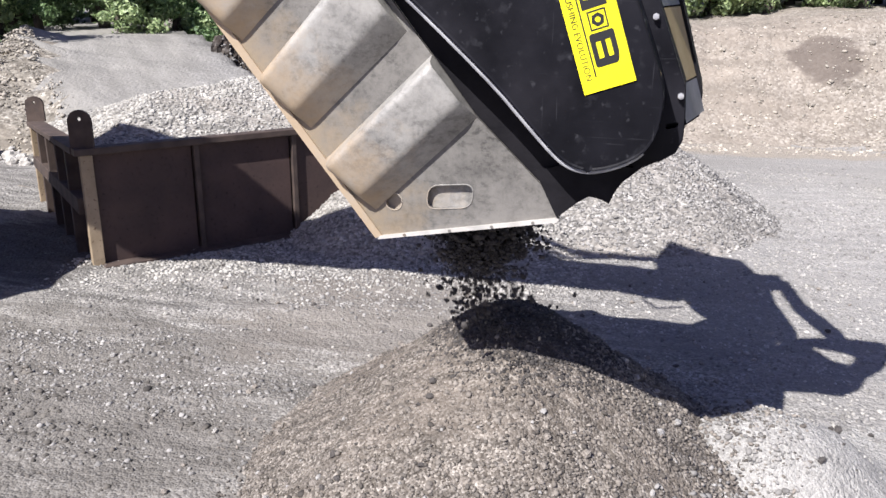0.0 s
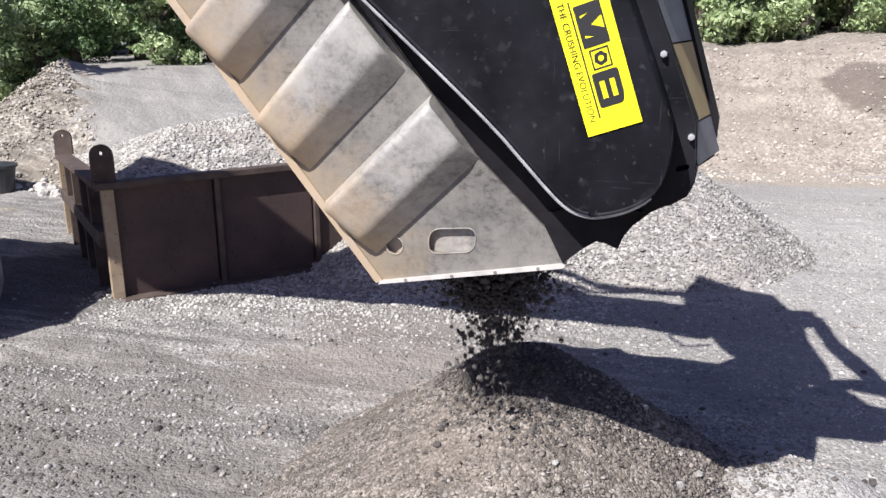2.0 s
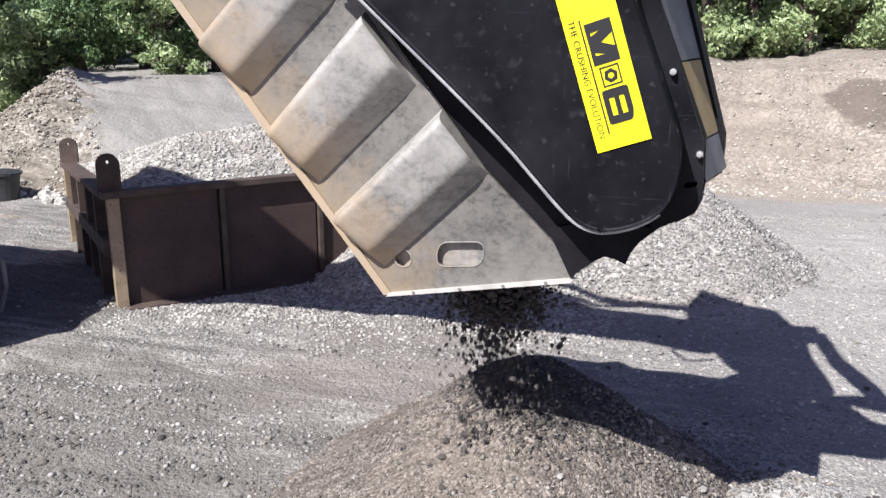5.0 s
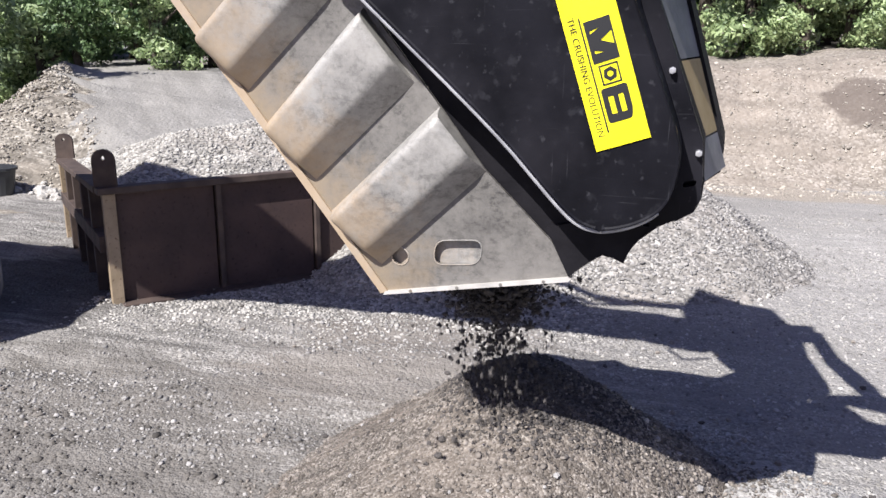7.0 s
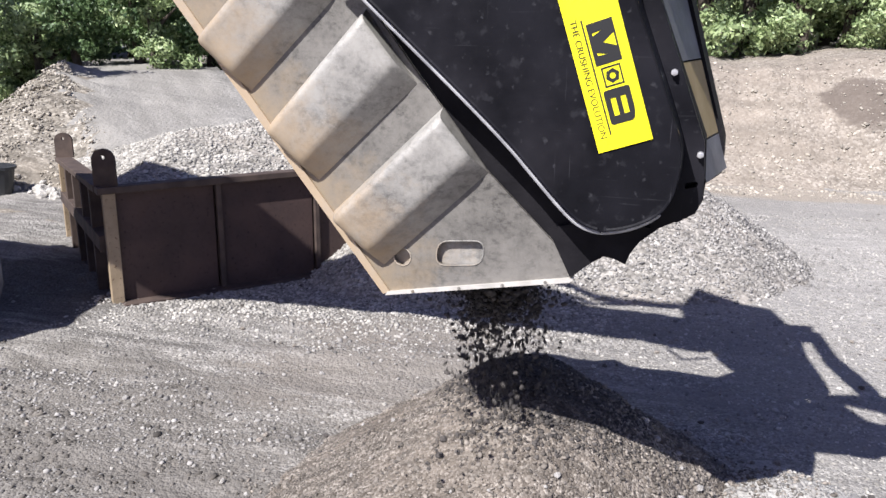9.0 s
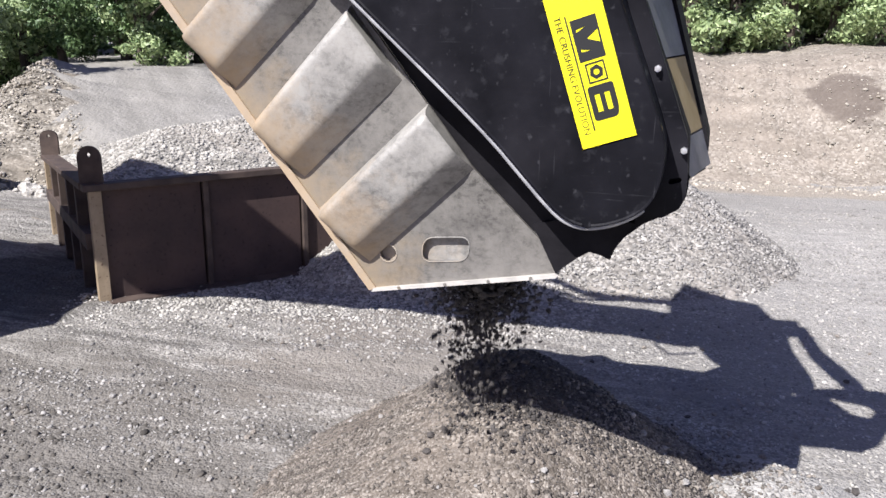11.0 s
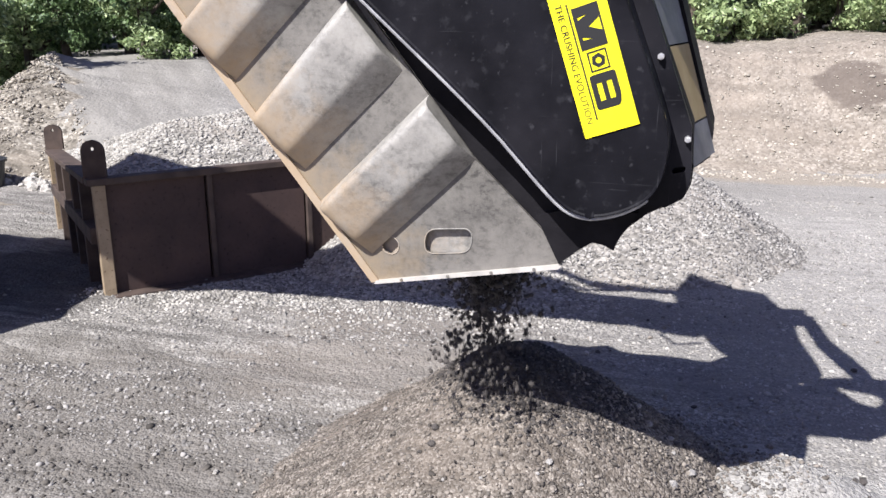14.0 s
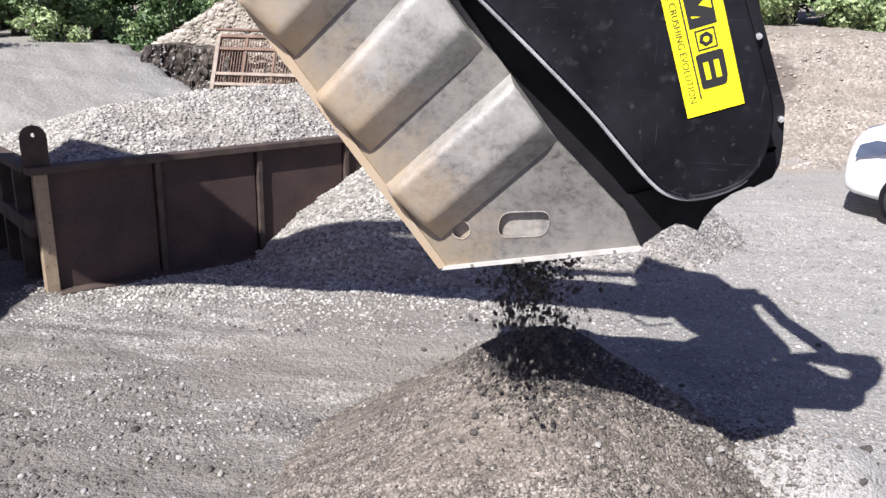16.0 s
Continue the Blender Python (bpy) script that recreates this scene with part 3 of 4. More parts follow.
def rib(lo_l, lo_r, up_l, up_r, sign, v):
    """A pressed rib: a broad lower slope, a rounded back and a steep upper side, with a flat end at the housing."""
    bm = bmesh.new()
    lo_l, lo_r, up_l, up_r = (Vector(p) for p in (lo_l, lo_r, up_l, up_r))
    lo_l, lo_r = lo_l.lerp(up_l, -0.03), lo_r.lerp(up_r, -0.03)
    up_l, up_r = up_l.lerp(lo_l, -0.10), up_r.lerp(lo_r, -0.10)
    profile = ((0, 0), (0.03, 0.011), (0.25, 0.086), (0.29, 0.095), (0.33, 0.100), (0.38, 0.104), (0.50, 0.111), (0.62, 0.118), (0.74, 0.125), (0.80, 0.128), (0.84, 0.128), (0.88, 0.121), (0.92, 0.098), (0.955, 0.058), (0.985, 0.016), (1, 0))
    rings = []
    for t, scale in ((0.0, 0.10), (0.012, 0.45), (0.03, 0.72), (0.06, 0.90), (0.10, 0.98), (0.15, 1.0), (0.5, 1.0), (0.94, 1.0), (0.98, 0.95), (1.0, 0.82)):
        a, b = lo_l.lerp(lo_r, t), up_l.lerp(up_r, t)
        ring = []
        for f, d in profile:
            p = a.lerp(b, f)
            ring.append(bm.verts.new((p.x, v - sign * d * scale, p.y)))
        rings.append(ring)
    for r0, r1 in zip(rings, rings[1:]):
        for i in range(len(r0) - 1):
            bm.faces.new((r0[i], r0[i + 1], r1[i + 1], r1[i])).smooth = True
    for r in (rings[0], rings[-1]):
        bm.faces.new([bm.verts.new(q.co) for q in r])
    return bm


def build_bucket():
    slot = rounded([(0.218, 0.152), (0.425, 0.176), (0.435, 0.282), (0.228, 0.262)], 0.062)
    hole = [(0.066 + 0.040 * math.cos(t), 0.176 + 0.040 * math.sin(t)) for t in np.linspace(0, 2 * math.pi, 14, endpoint=False)]
    part("side_plate", slab(SHELL, 0.0, 0.018, [slot, hole]), STEEL, bucket, "worn bare steel side plate")
    for name, ring in (("slot_rim", slot), ("hole_rim", hole)):
        part(name, tube([(p[0], -0.001, p[1]) for p in ring + ring[:1]], 0.0028, 6), STEEL_DUSTY, bucket, "worn cut edge")
    part("backing_plate", slab([(-0.02, 0.10), (0.55, 0.12), (0.52, 0.33), (0.0, 0.30)], 0.030, 0.042), STEEL_DUSTY, bucket)
    part("side_plate", slab(SHELL, WIDE - 0.018, WIDE), STEEL, bucket, "worn bare steel side plate")
    for r in RIBS:
        part("rib", rib(*r, 1, 0.0), STEEL_DUSTY, bucket, "dusty pressed steel rib")
        part("rib", rib(*r, -1, WIDE), STEEL_DUSTY, bucket, "dusty pressed steel rib")
    # edge bar along the lip and the slanting front edge
    part("lip_bar", slab([(-0.010, -0.004), (0.80, 0.144), (0.812, 0.158), (0.80, 0.163), (0.0, 0.013)], -0.016, 0.02), EDGE, bucket, "scraped bright steel lip")
    part("lip_bar", slab([(-0.010, -0.004), (0.80, 0.144), (0.812, 0.158), (0.80, 0.163), (0.0, 0.013)], WIDE - 0.02, WIDE + 0.01), EDGE, bucket, "scraped bright steel lip")
    for k, (du, dw) in enumerate(((0.12, 0.034), (0.33, 0.072), (0.52, 0.107), (0.70, 0.14))):
        part("lip_rivet", rod(bmesh.new(), (du, -0.022, dw - 0.005), (du, -0.012, dw - 0.005), 0.007, 8), STEEL, bucket)
    for v0, v1 in ((-0.012, 0.0), (WIDE, WIDE + 0.012)):
        part("edge_bar", slab([(-0.022, 0.0), (0.012, 0.012), (-1.125, 1.46), (-1.175, 1.46)], v0, v1), STEEL_DUSTY, bucket)
    part("front_plate", slab([(-0.005, 0.0), (0.02, 0.0), (-1.14, 1.46), (-1.165, 1.46)], 0.018, WIDE - 0.018), STEEL, bucket)
    # black crusher housing
    house = [(0.83, 0.20), (0.91, 0.261), (0.965, 0.262), (1.011, 0.247), (1.04, 0.30), (1.062, 0.332), (1.133, 0.395), (1.20, 0.43), (1.265, 0.473), (1.285, 0.52), (1.287, 0.60), (1.275, 0.743), (1.05, 1.32), (0.98, 1.46), (-0.26, 1.46), (-0.103, 1.26), (0.434, 0.58)]
    part("housing", slab(house, 0.02, WIDE - 0.02), BLACK_MATT, bucket, "dirty black steel crusher housing")
    # teeth of torn rubber under the housing
    flap = [(0.80, 0.165), (0.88, 0.235), (0.93, 0.268), (0.97, 0.262), (1.015, 0.243), (1.035, 0.30), (1.06, 0.335), (1.10, 0.40), (0.9, 0.42), (0.7, 0.36)]
    part("flap", slab(flap, -0.012, 0.018), BLACK_MATT, bucket)
    # near flange and the belt cover
    flange = [(1.10, 0.44), (1.20, 0.435), (1.262, 0.475), (1.282, 0.53), (1.283, 0.61), (1.272, 0.745), (1.05, 1.32), (1.0, 1.46), (0.90, 1.46), (1.16, 0.78), (1.17, 0.60)]
    notch = rounded([(1.215, 0.565), (1.262, 0.578), (1.262, 0.598), (1.215, 0.588)], 0.012, 3)
    part("flange", slab(flange, -0.03, 0.02, [notch]), BLACK, bucket)
    cover = [(-0.24, 1.46), (-0.013, 1.254), (0.533, 0.769), (0.713, 0.574), (0.80, 0.483), (0.86, 0.435), (0.93, 0.415), (1.00, 0.425), (1.075, 0.452), (1.145, 0.496), (1.185, 0.56), (1.200, 0.64), (1.203, 0.73), (1.18, 0.82), (1.009, 1.246), (0.93, 1.46)]
    for _ in range(2):
        cut = [cover[0]]
        for p, q in zip(cover, cover[1:]):
            cut += [(0.75 * p[0] + 0.25 * q[0], 0.75 * p[1] + 0.25 * q[1]), (0.25 * p[0] + 0.75 * q[0], 0.25 * p[1] + 0.75 * q[1])]
        cover = cut + [cover[-1]]
    edge = [p for i, p in enumerate(cover) if i < len(cover) // 2 and p[0] < 1.15 or p[1] < 0.52 and p[0] < 1.15]
    bm = slab(cover, -0.195, 0.0)
    bm.normal_update()
    rim = [e for e in bm.edges if all(v.co.y < -0.19 for v in e.verts) and any(any(v.co.y > -0.1 for v in f.verts) for f in e.link_faces)]
    bmesh.ops.bevel(bm, geom=rim, offset=0.010, segments=2, affect="EDGES", profile=0.5)
    cov = part("belt_cover", bm, BLACK, bucket, "scuffed glossy black belt cover")
    part("cover_trim", tube([(p[0], -0.186, p[1]) for p in [(q[0] - 0.008, q[1] - 0.008) for q in edge]], 0.0092), TRIM, bucket, "pale grey edge trim")
    part("cover_trim", tube([(1.182, -0.186, 0.79), (1.01, -0.186, 1.23), (0.94, -0.186, 1.44)], 0.006), PANEL_YELLOW, bucket, "tan sealing strip")
    # slanting rear cover with grey and yellow panels
    low, high = Vector((1.288, 0.60)), Vector((1.05, 1.34))
    spans = ((-0.02, 0.17, PANEL_GREY), (0.18, 0.57, PANEL_YELLOW), (0.58, 1.2, PANEL_GREY))
    for a, b, m in spans:
        bm = bmesh.new()
        p, q = low.lerp(high, a), low.lerp(high, b)
        pts = [(p.x, 0.03, p.y), (q.x, 0.03, q.y), (q.x + 0.070, 0.40, q.y), (p.x + 0.070, 0.40, p.y)]
        f = bm.faces.new([bm.verts.new(c) for c in pts])
        ex = bmesh.ops.extrude_face_region(bm, geom=[f])
        bmesh.ops.translate(bm, vec=(-0.012, 0.02, 0), verts=[v for v in ex["geom"] if isinstance(v, bmesh.types.BMVert)])
        part("rear_panel", bm, m, bucket, "grey rear panel" if m is PANEL_GREY else "faded yellow rear panel")
    part("rear_wall", slab([(1.27, 0.50), (1.345, 0.56), (1.350, 0.66), (1.10, 1.46), (0.95, 1.46)], 0.41, WIDE - 0.03), BLACK_MATT, bucket)
    for u, w in ((1.262, 0.70), (1.145, 0.995)):
        part("bolt", rod(rod(bmesh.new(), (u, -0.05, w), (u, -0.028, w), 0.013, 6), (u, -0.062, w), (u, -0.05, w), 0.007, 8), CHROME, bucket, "bright bolt")
    # yellow decal, its bars and its line of words
    dm = Matrix(((0.947, -0.0, -0.313, 0.911), (0, 1, 0, -0.1985), (0.321, 0, 0.950, 0.708), (0, 0, 0, 1)))
    bm = slab([(0, 0), (0.198, 0), (0.198, 0.70), (0, 0.70)], -0.002, 0.002)
    bmesh.ops.transform(bm, matrix=dm, verts=bm.verts)
    decal = part("decal", bm, YELLOW, bucket, "bright yellow vinyl decal")

    def printed(name, outline, holes=()):
        b = slab(outline, -0.0035, -0.0021, holes)
        bmesh.ops.transform(b, matrix=dm, verts=b.verts)
        part(name, b, INK, decal)

    printed("print_bar", [(0.056, 0.055), (0.062, 0.055), (0.062, 0.47), (0.056, 0.47)])
    b_block = rounded([(0.07, 0.085), (0.155, 0.085), (0.165, 0.12), (0.165, 0.21), (0.07, 0.21)], 0.012, 3)
    printed("print_block", b_block, [[(0.09, 0.115), (0.108, 0.115), (0.108, 0.178), (0.09, 0.178)], [(0.126, 0.115), (0.144, 0.115), (0.144, 0.178), (0.126, 0.178)]])
    m_block = [(0.07, 0.30), (0.165, 0.30), (0.165, 0.45), (0.07, 0.45)]
    printed("print_block", m_block, [[(0.085, 0.335), (0.12, 0.332), (0.085, 0.345)], [(0.085, 0.405), (0.12, 0.418), (0.085, 0.415)], [(0.115, 0.375), (0.158, 0.352), (0.158, 0.398)]])
    printed("print_frame", [(0.083, 0.219), (0.153, 0.219), (0.153, 0.291), (0.083, 0.291)], [[(0.089, 0.225), (0.147, 0.225), (0.147, 0.285), (0.089, 0.285)]])
    nut = [(0.118 + 0.026 * math.cos(t), 0.255 + 0.026 * math.sin(t)) for t in np.linspace(0.3, 2 * math.pi + 0.3, 6, endpoint=False)]
    printed("print_nut", nut, [[(0.118 + 0.011 * math.cos(t), 0.255 + 0.011 * math.sin(t)) for t in np.linspace(0, 2 * math.pi, 8, endpoint=False)]])
    cu = bpy.data.curves.new("slogan", "FONT")
    cu.body, cu.size, cu.extrude, cu.align_x = "THE CRUSHING EVOLUTION", 0.0335, 0.0004, "CENTER"
    cu.materials.append(INK)
    words = new("slogan", cu)
    words.parent = decal
    # letters run down the decal with their heads to the open side
    words.matrix_local = dm @ Matrix(((0, 1, 0, 0.020), (0, 0, -1, -0.003), (-1, 0, 0, 0.262), (0, 0, 0, 1)))


build_bucket()

# ---- the excavator that carries the bucket ----
excavator = thing("excavator", "tracked excavator standing beside the container, arm stretched out", "excavator", at=(-6.85, 5.0, 0.0), turn=0)


def beam(points, width, y, name, material, label=""):
    """A box beam of a side outline (x, z) in the arm's plane."""
    return part(name, slab(points, y - width / 2, y + width / 2), material, excavator, label)


def build_excavator():
    # running gear: two tracks of shoes round a frame
    for y in (-0.95, 1.05):
        track = part("track_frame", boxed(-2.1, 1.35, y - 0.16, y + 0.16, 0.22, 0.72, bevel=0.03), BLACK_MATT, excavator)
        loop = rounded([(-2.3, 0.04), (1.6, 0.04), (1.6, 0.95), (-2.3, 0.95)], 0.45, 8)
        total = [Vector((*p, 0)) for p in loop]
        lengths = [(total[(i + 1) % len(total)] - total[i]).length for i in range(len(total))]
        run, step = sum(lengths), sum(lengths) / 56
        me = None
        for k in range(56):
            d, i = k * step, 0
            while d > lengths[i]:
                d -= lengths[i]
                i += 1
            a, b = total[i], total[(i + 1) % len(total)]
            p, way = a.lerp(b, d / lengths[i]), (b - a).normalized()
            if me is None:
                bm = boxed(-0.075, 0.075, -0.27, 0.27, -0.02, 0.02)
                box(bm, -0.015, 0.015, -0.27, 0.27, -0.06, -0.02)
                shoe = part("track_shoe", bm, BLACK_MATT, excavator)
                me = shoe.data
            else:
                shoe = new("track_shoe", me)
                shoe.parent = excavator
            shoe.matrix_local = Matrix.Translation((p.x, y, p.y)) @ Matrix.Rotation(-math.atan2(way.y, way.x), 4, "Y")
        for x in (-1.95, -1.2, -0.4, 0.4, 1.2):
            part("roller", rod(bmesh.new(), (x, y - 0.2, 0.32), (x, y + 0.2, 0.32), 0.2, 16), BLACK_MATT, excavator)
    part("turntable", rod(bmesh.new(), (-0.3, 0.1, 0.8), (-0.3, 0.1, 1.1), 0.6, 24), BLACK_MATT, excavator)
    part("upper_body", boxed(-1.95, 1.12, -1.28, 1.25, 1.1, 3.2, bevel=0.08), MACHINE, excavator, "yellow engine house")
    part("counterweight", boxed(-2.8, -2.2, -1.1, 1.2, 1.1, 2.6, bevel=0.12), BLACK_MATT, excavator)
    # grey bar in place of the pale glints on the track's front
    part("step_rail", tube([(1.62, 1.35, 0.10), (1.70, 1.38, 0.35), (1.70, 1.38, 0.62), (1.60, 1.36, 0.70)], 0.022), PANEL_GREY, excavator, "grey bar for the track's pale glinting edge")
    # boom, stick and hitch
    y = -1.05
    beam([(-1.0, 1.6), (-0.6, 1.4), (0.2, 3.6), (0.6, 4.45), (1.3, 4.36), (2.5, 4.70), (2.7, 5.4), (0.3, 6.1)], 0.42, y, "boom", MACHINE, "yellow boom")
    beam([(2.3, 4.6), (4.0, 4.45), (5.9, 4.40), (6.6, 4.15), (6.65, 4.75), (5.6, 5.0), (4.0, 5.3), (2.5, 5.5)], 0.36, y, "stick", MACHINE, "yellow stick")
    part("stick_cylinder", rod(rod(bmesh.new(), (2.2, y, 5.7), (4.0, y, 5.75), 0.09, 12), (4.0, y, 5.75), (6.2, y, 5.40), 0.05, 10), CHROME, excavator)
    part("hose", tube([(4.4, y - 0.2, 5.0), (5.5, y - 0.22, 5.2), (6.3, y - 0.2, 5.3)], 0.03), RUBBER, excavator)
    arm = []
    arm.append(beam([(5.70, 5.85), (6.04, 5.78), (6.50, 5.60), (6.80, 5.08), (7.06, 5.00), (7.16, 4.72), (7.04, 4.66), (7.25, 4.10), (7.63, 3.31), (7.62, 3.05), (6.75, 3.05), (6.93, 3.42), (6.55, 3.90), (6.20, 4.45), (5.92, 4.80), (5.66, 5.44)], 0.20, y, "hitch", BLACK_MATT, "black quick hitch"))
    arm.append(beam([(7.02, 4.86), (7.16, 4.88), (7.52, 4.10), (7.86, 3.56), (8.04, 3.24), (7.94, 3.14), (7.70, 3.50), (7.40, 4.02)], 0.10, y, "link", BLACK_MATT, "black steel link"))
    bracket = [(7.10, 4.26), (7.52, 4.40), (7.86, 4.36), (7.95, 4.08), (7.94, 3.72), (7.87, 3.56), (7.88, 3.28), (7.80, 3.12), (7.35, 3.12), (7.12, 3.60)]
    arm.append(part("bracket", slab(bracket, -2.04, -1.99, [rounded([(7.31, 4.13), (7.62, 4.06), (7.73, 3.93), (7.72, 3.74), (7.60, 3.79)], 0.04, 4)]), BLACK_MATT, excavator))
    arm.append(part("hose", tube([(5.9, y - 0.15, 4.7), (6.0, y - 0.2, 4.22), (6.2, y - 0.2, 3.99), (6.45, y - 0.15, 4.0)], 0.015), RUBBER, excavator))
    part("hose", tube([(4.2, y - 0.1, 5.55), (4.9, y - 0.1, 5.52), (5.3, y - 0.1, 5.62), (5.8, y - 0.1, 5.7)], 0.03), RUBBER, excavator)
    for ob in arm:
        ob.location.x += 0.25


build_excavator()

# ---- trees and shrubs beyond the bank ----


def crown(name, lobes, count, size, material, parent, seed):
    rng = np.random.default_rng(seed)
    verts, faces = [], []
    weights = np.array([lb[3] ** 2 for lb in lobes])
    which = rng.choice(len(lobes), count, p=weights / weights.sum())
    for k in range(count):
        cx, cy, cz, r, fz = lobes[which[k]]
        d = rng.normal(size=3)
        d /= np.linalg.norm(d)
        rr = r * rng.uniform(0.55, 1.08) * (1 + 0.25 * math.sin(5 * d[0] + 3 * d[2] + k % 3))
        c = np.array([cx, cy, cz]) + d * rr * np.array([1, 1, fz])
        a = rng.normal(size=3)
        a -= a.dot(d) * d * 0.5
        a /= np.linalg.norm(a)
        b = np.cross(a, d + rng.normal(size=3) * 0.6)
        b /= np.linalg.norm(b) + 1e-6
        s = size * rng.uniform(0.6, 1.3)
        i = len(verts)
        verts += [tuple(c - a * s), tuple(c + b * s * 0.45), tuple(c + a * s), tuple(c - b * s * 0.45)]
        faces.append((i, i + 1, i + 2, i + 3))
    me = bpy.data.meshes.new(name)
    me.from_pydata(verts, [], faces)
    me.materials.append(material)
    ob = new(name, me)
    ob.parent = parent
    return ob


def limbs(parent, height, seed, spread=1.0):
    rng = random.Random(seed)
    bm = bmesh.new()
    rod(bm, (0, 0, -0.2), (0.1, 0.05, height * 0.5), 0.16, 9, 0.11)
    rod(bm, (0.1, 0.05, height * 0.5), (0.0, 0.1, height * 0.9), 0.11, 8, 0.03)
    for _ in range(9):
        z = rng.uniform(0.18, 0.75) * height
        a = rng.uniform(0, 6.28)
        r = rng.uniform(0.6, 1.3) * spread
        rod(bm, (0.05, 0.03, z), (r * math.cos(a), r * math.sin(a), z + rng.uniform(0.4, 1.1)), 0.055, 6, 0.015)
    return part("trunk", bm, BARK, parent)


def make_tree(name, label, seed, height, wide, material, count, size, group):
    rng = random.Random(seed)
    ob = thing(name, label, "tree" if name == "tree" else "shrub", group)
    limbs(ob, height, seed, wide * 0.5)
    lobes = []
    for _ in range(30):
        a, r = rng.uniform(0, 6.28), rng.uniform(0.1, 1.05) * wide
        z = rng.uniform(0.08, 0.95) * height
        lobes.append((r * math.cos(a), r * math.sin(a), z, rng.uniform(0.35, 0.8) * wide * 0.46, rng.uniform(0.6, 0.9)))
    crown("crown", lobes, count, size, material, ob, seed)
    return ob


def plant():
    a = make_tree("tree", "broad leafy green deciduous tree behind the bank", 11, 6.2, 1.9, LEAF, 15000, 0.095, "trees behind the yard")
    b = make_tree("tree", "dark green leafy tree with gaps in its crown", 12, 7.0, 2.1, LEAF_DARK, 15000, 0.10, "trees behind the yard")
    c = make_tree("shrub", "bright green dense leafy shrub behind the bank", 13, 2.9, 1.3, LEAF, 7000, 0.07, "shrubs behind the yard")
    d = make_tree("shrub", "dark green leafy shrub behind the bank", 14, 3.2, 1.5, LEAF_DARK, 7000, 0.075, "shrubs behind the yard")
    rng = random.Random(4)
    spots = []
    x = -24.0
    while x < 19:
        spots.append((x, 24.5 + rng.uniform(-1.2, 1.8), rng.choice((0, 1)), rng.uniform(0.8, 1.15)))
        x += rng.uniform(1.5, 2.3)
    x = -25.0
    while x < 20:
        spots.append((x, 28.5 + rng.uniform(-1, 1.5), rng.choice((0, 1)), rng.uniform(0.9, 1.25)))
        x += rng.uniform(2.0, 3.0)
    x = -23.0
    while x < 18:
        spots.append((x, 21.8 + rng.uniform(-0.6, 0.9), rng.choice((2, 3, 2)), rng.uniform(0.8, 1.25)))
        x += rng.uniform(0.8, 1.4)
    # three trees added out of view to shade the ground behind the berm
    spots += [(-16.2, 13.2, 1, 1.1), (-18.0, 15.5, 1, 1.2), (-15.2, 15.6, 1, 0.8)]
    # left mostly takes dark leaves, right bright ones: sunlit tone held in colour
    spots = [(x, y, (k if rng.random() < 0.3 else k // 2 * 2 + (1 if x < -7 else 0)), s) for x, y, k, s in spots]
    made = [a, b, c, d]
    used = set()
    for x, y, k, s in spots:
        if k < 2 and abs(x - 0.7 + 0.60 * y) < 0.9:
            continue      # a gap through which the sky shows
        z = surface(x, y) - 0.05
        m = pose(x, y, z, 0, 0, rng.uniform(0, 360))
        if k not in used:
            used.add(k)
            made[k].matrix_world = m
            made[k].scale = (s, s, s)
        else:
            ob = copy_thing(made[k], m)
            ob.scale = (s, s, s)


plant()

# ---- rocks, grid and soil cut beyond the ramp ----
ROCK_SHAPE = Mound(-5.0, 19.9, 3.5, (6.0, 3.2), (2.1, 2.6), 0.95, 0, 0.10, 0.05)
rocks = thing("rock_heap", "pale heap of broken rocks behind the screen", "rock heap")
ROCK_SHAPE.mesh("mound", EARTH, rocks, 0.12)
rock_rng = np.random.default_rng(21)
pts = ROCK_SHAPE.sprinkle(8000, rock_rng, 1.0, 0.3)
stones("rock_cover", pts, grit(len(pts), 0.045, 0.11, rock_rng), STONE_TAN, rocks, rock_rng)
SOIL_DARK = gravel("damp dark soil", (0.03, 0.025, 0.02), (0.075, 0.06, 0.05), (0.22, 0.2, 0.18), 12, 0.8, (0.06, 0.05, 0.042))


def soil_cut():
    """The dug-off end of the ramp: a rough, nearly upright face of dark soil."""
    rng = random.Random(3)
    bm = bmesh.new()
    nx, nz = 46, 14
    grid = []
    for j in range(nz + 1):
        row = []
        for i in range(nx + 1):
            f, h = i / nx, j / nz
            x, y = -8.05 + 2.0 * f, 17.35 + 0.25 * math.sin(4 * f) + 0.55 * h
            z = 0.15 + (1.42 + 0.05 * fbm(x, 2, 2.0)) * h - 0.55 * (1 - h) * (1 - f)
            row.append(bm.verts.new((x + 0.06 * rng.uniform(-1, 1), y + 0.16 * fbm(x, z, 2.5) + 0.05 * rng.uniform(-1, 1), z)))
        grid.append(row)
    top = [bm.verts.new((v.co.x, v.co.y + 1.6, v.co.z - 0.02)) for v in grid[-1]]
    grid.append(top)
    for a, b in zip(grid, grid[1:]):
        for i in range(nx):
            bm.faces.new((a[i], a[i + 1], b[i + 1], b[i]))
    ob = part("soil_cut", bm, SOIL_DARK)
    tagged(ob, "dark crumbling soil face at the end of the ramp", "soil bank")
    p = []
    for _ in range(220):
        f, h = rng.random(), rng.random()
        p.append((-8.05 + 2.0 * f, 17.34 + 0.25 * math.sin(4 * f) + 0.55 * h, 0.15 + 1.42 * h - 0.55 * (1 - h) * (1 - f)))
    stones("soil_crumb", np.array(p), grit(len(p), 0.02, 0.055), STONE, ob)


soil_cut()


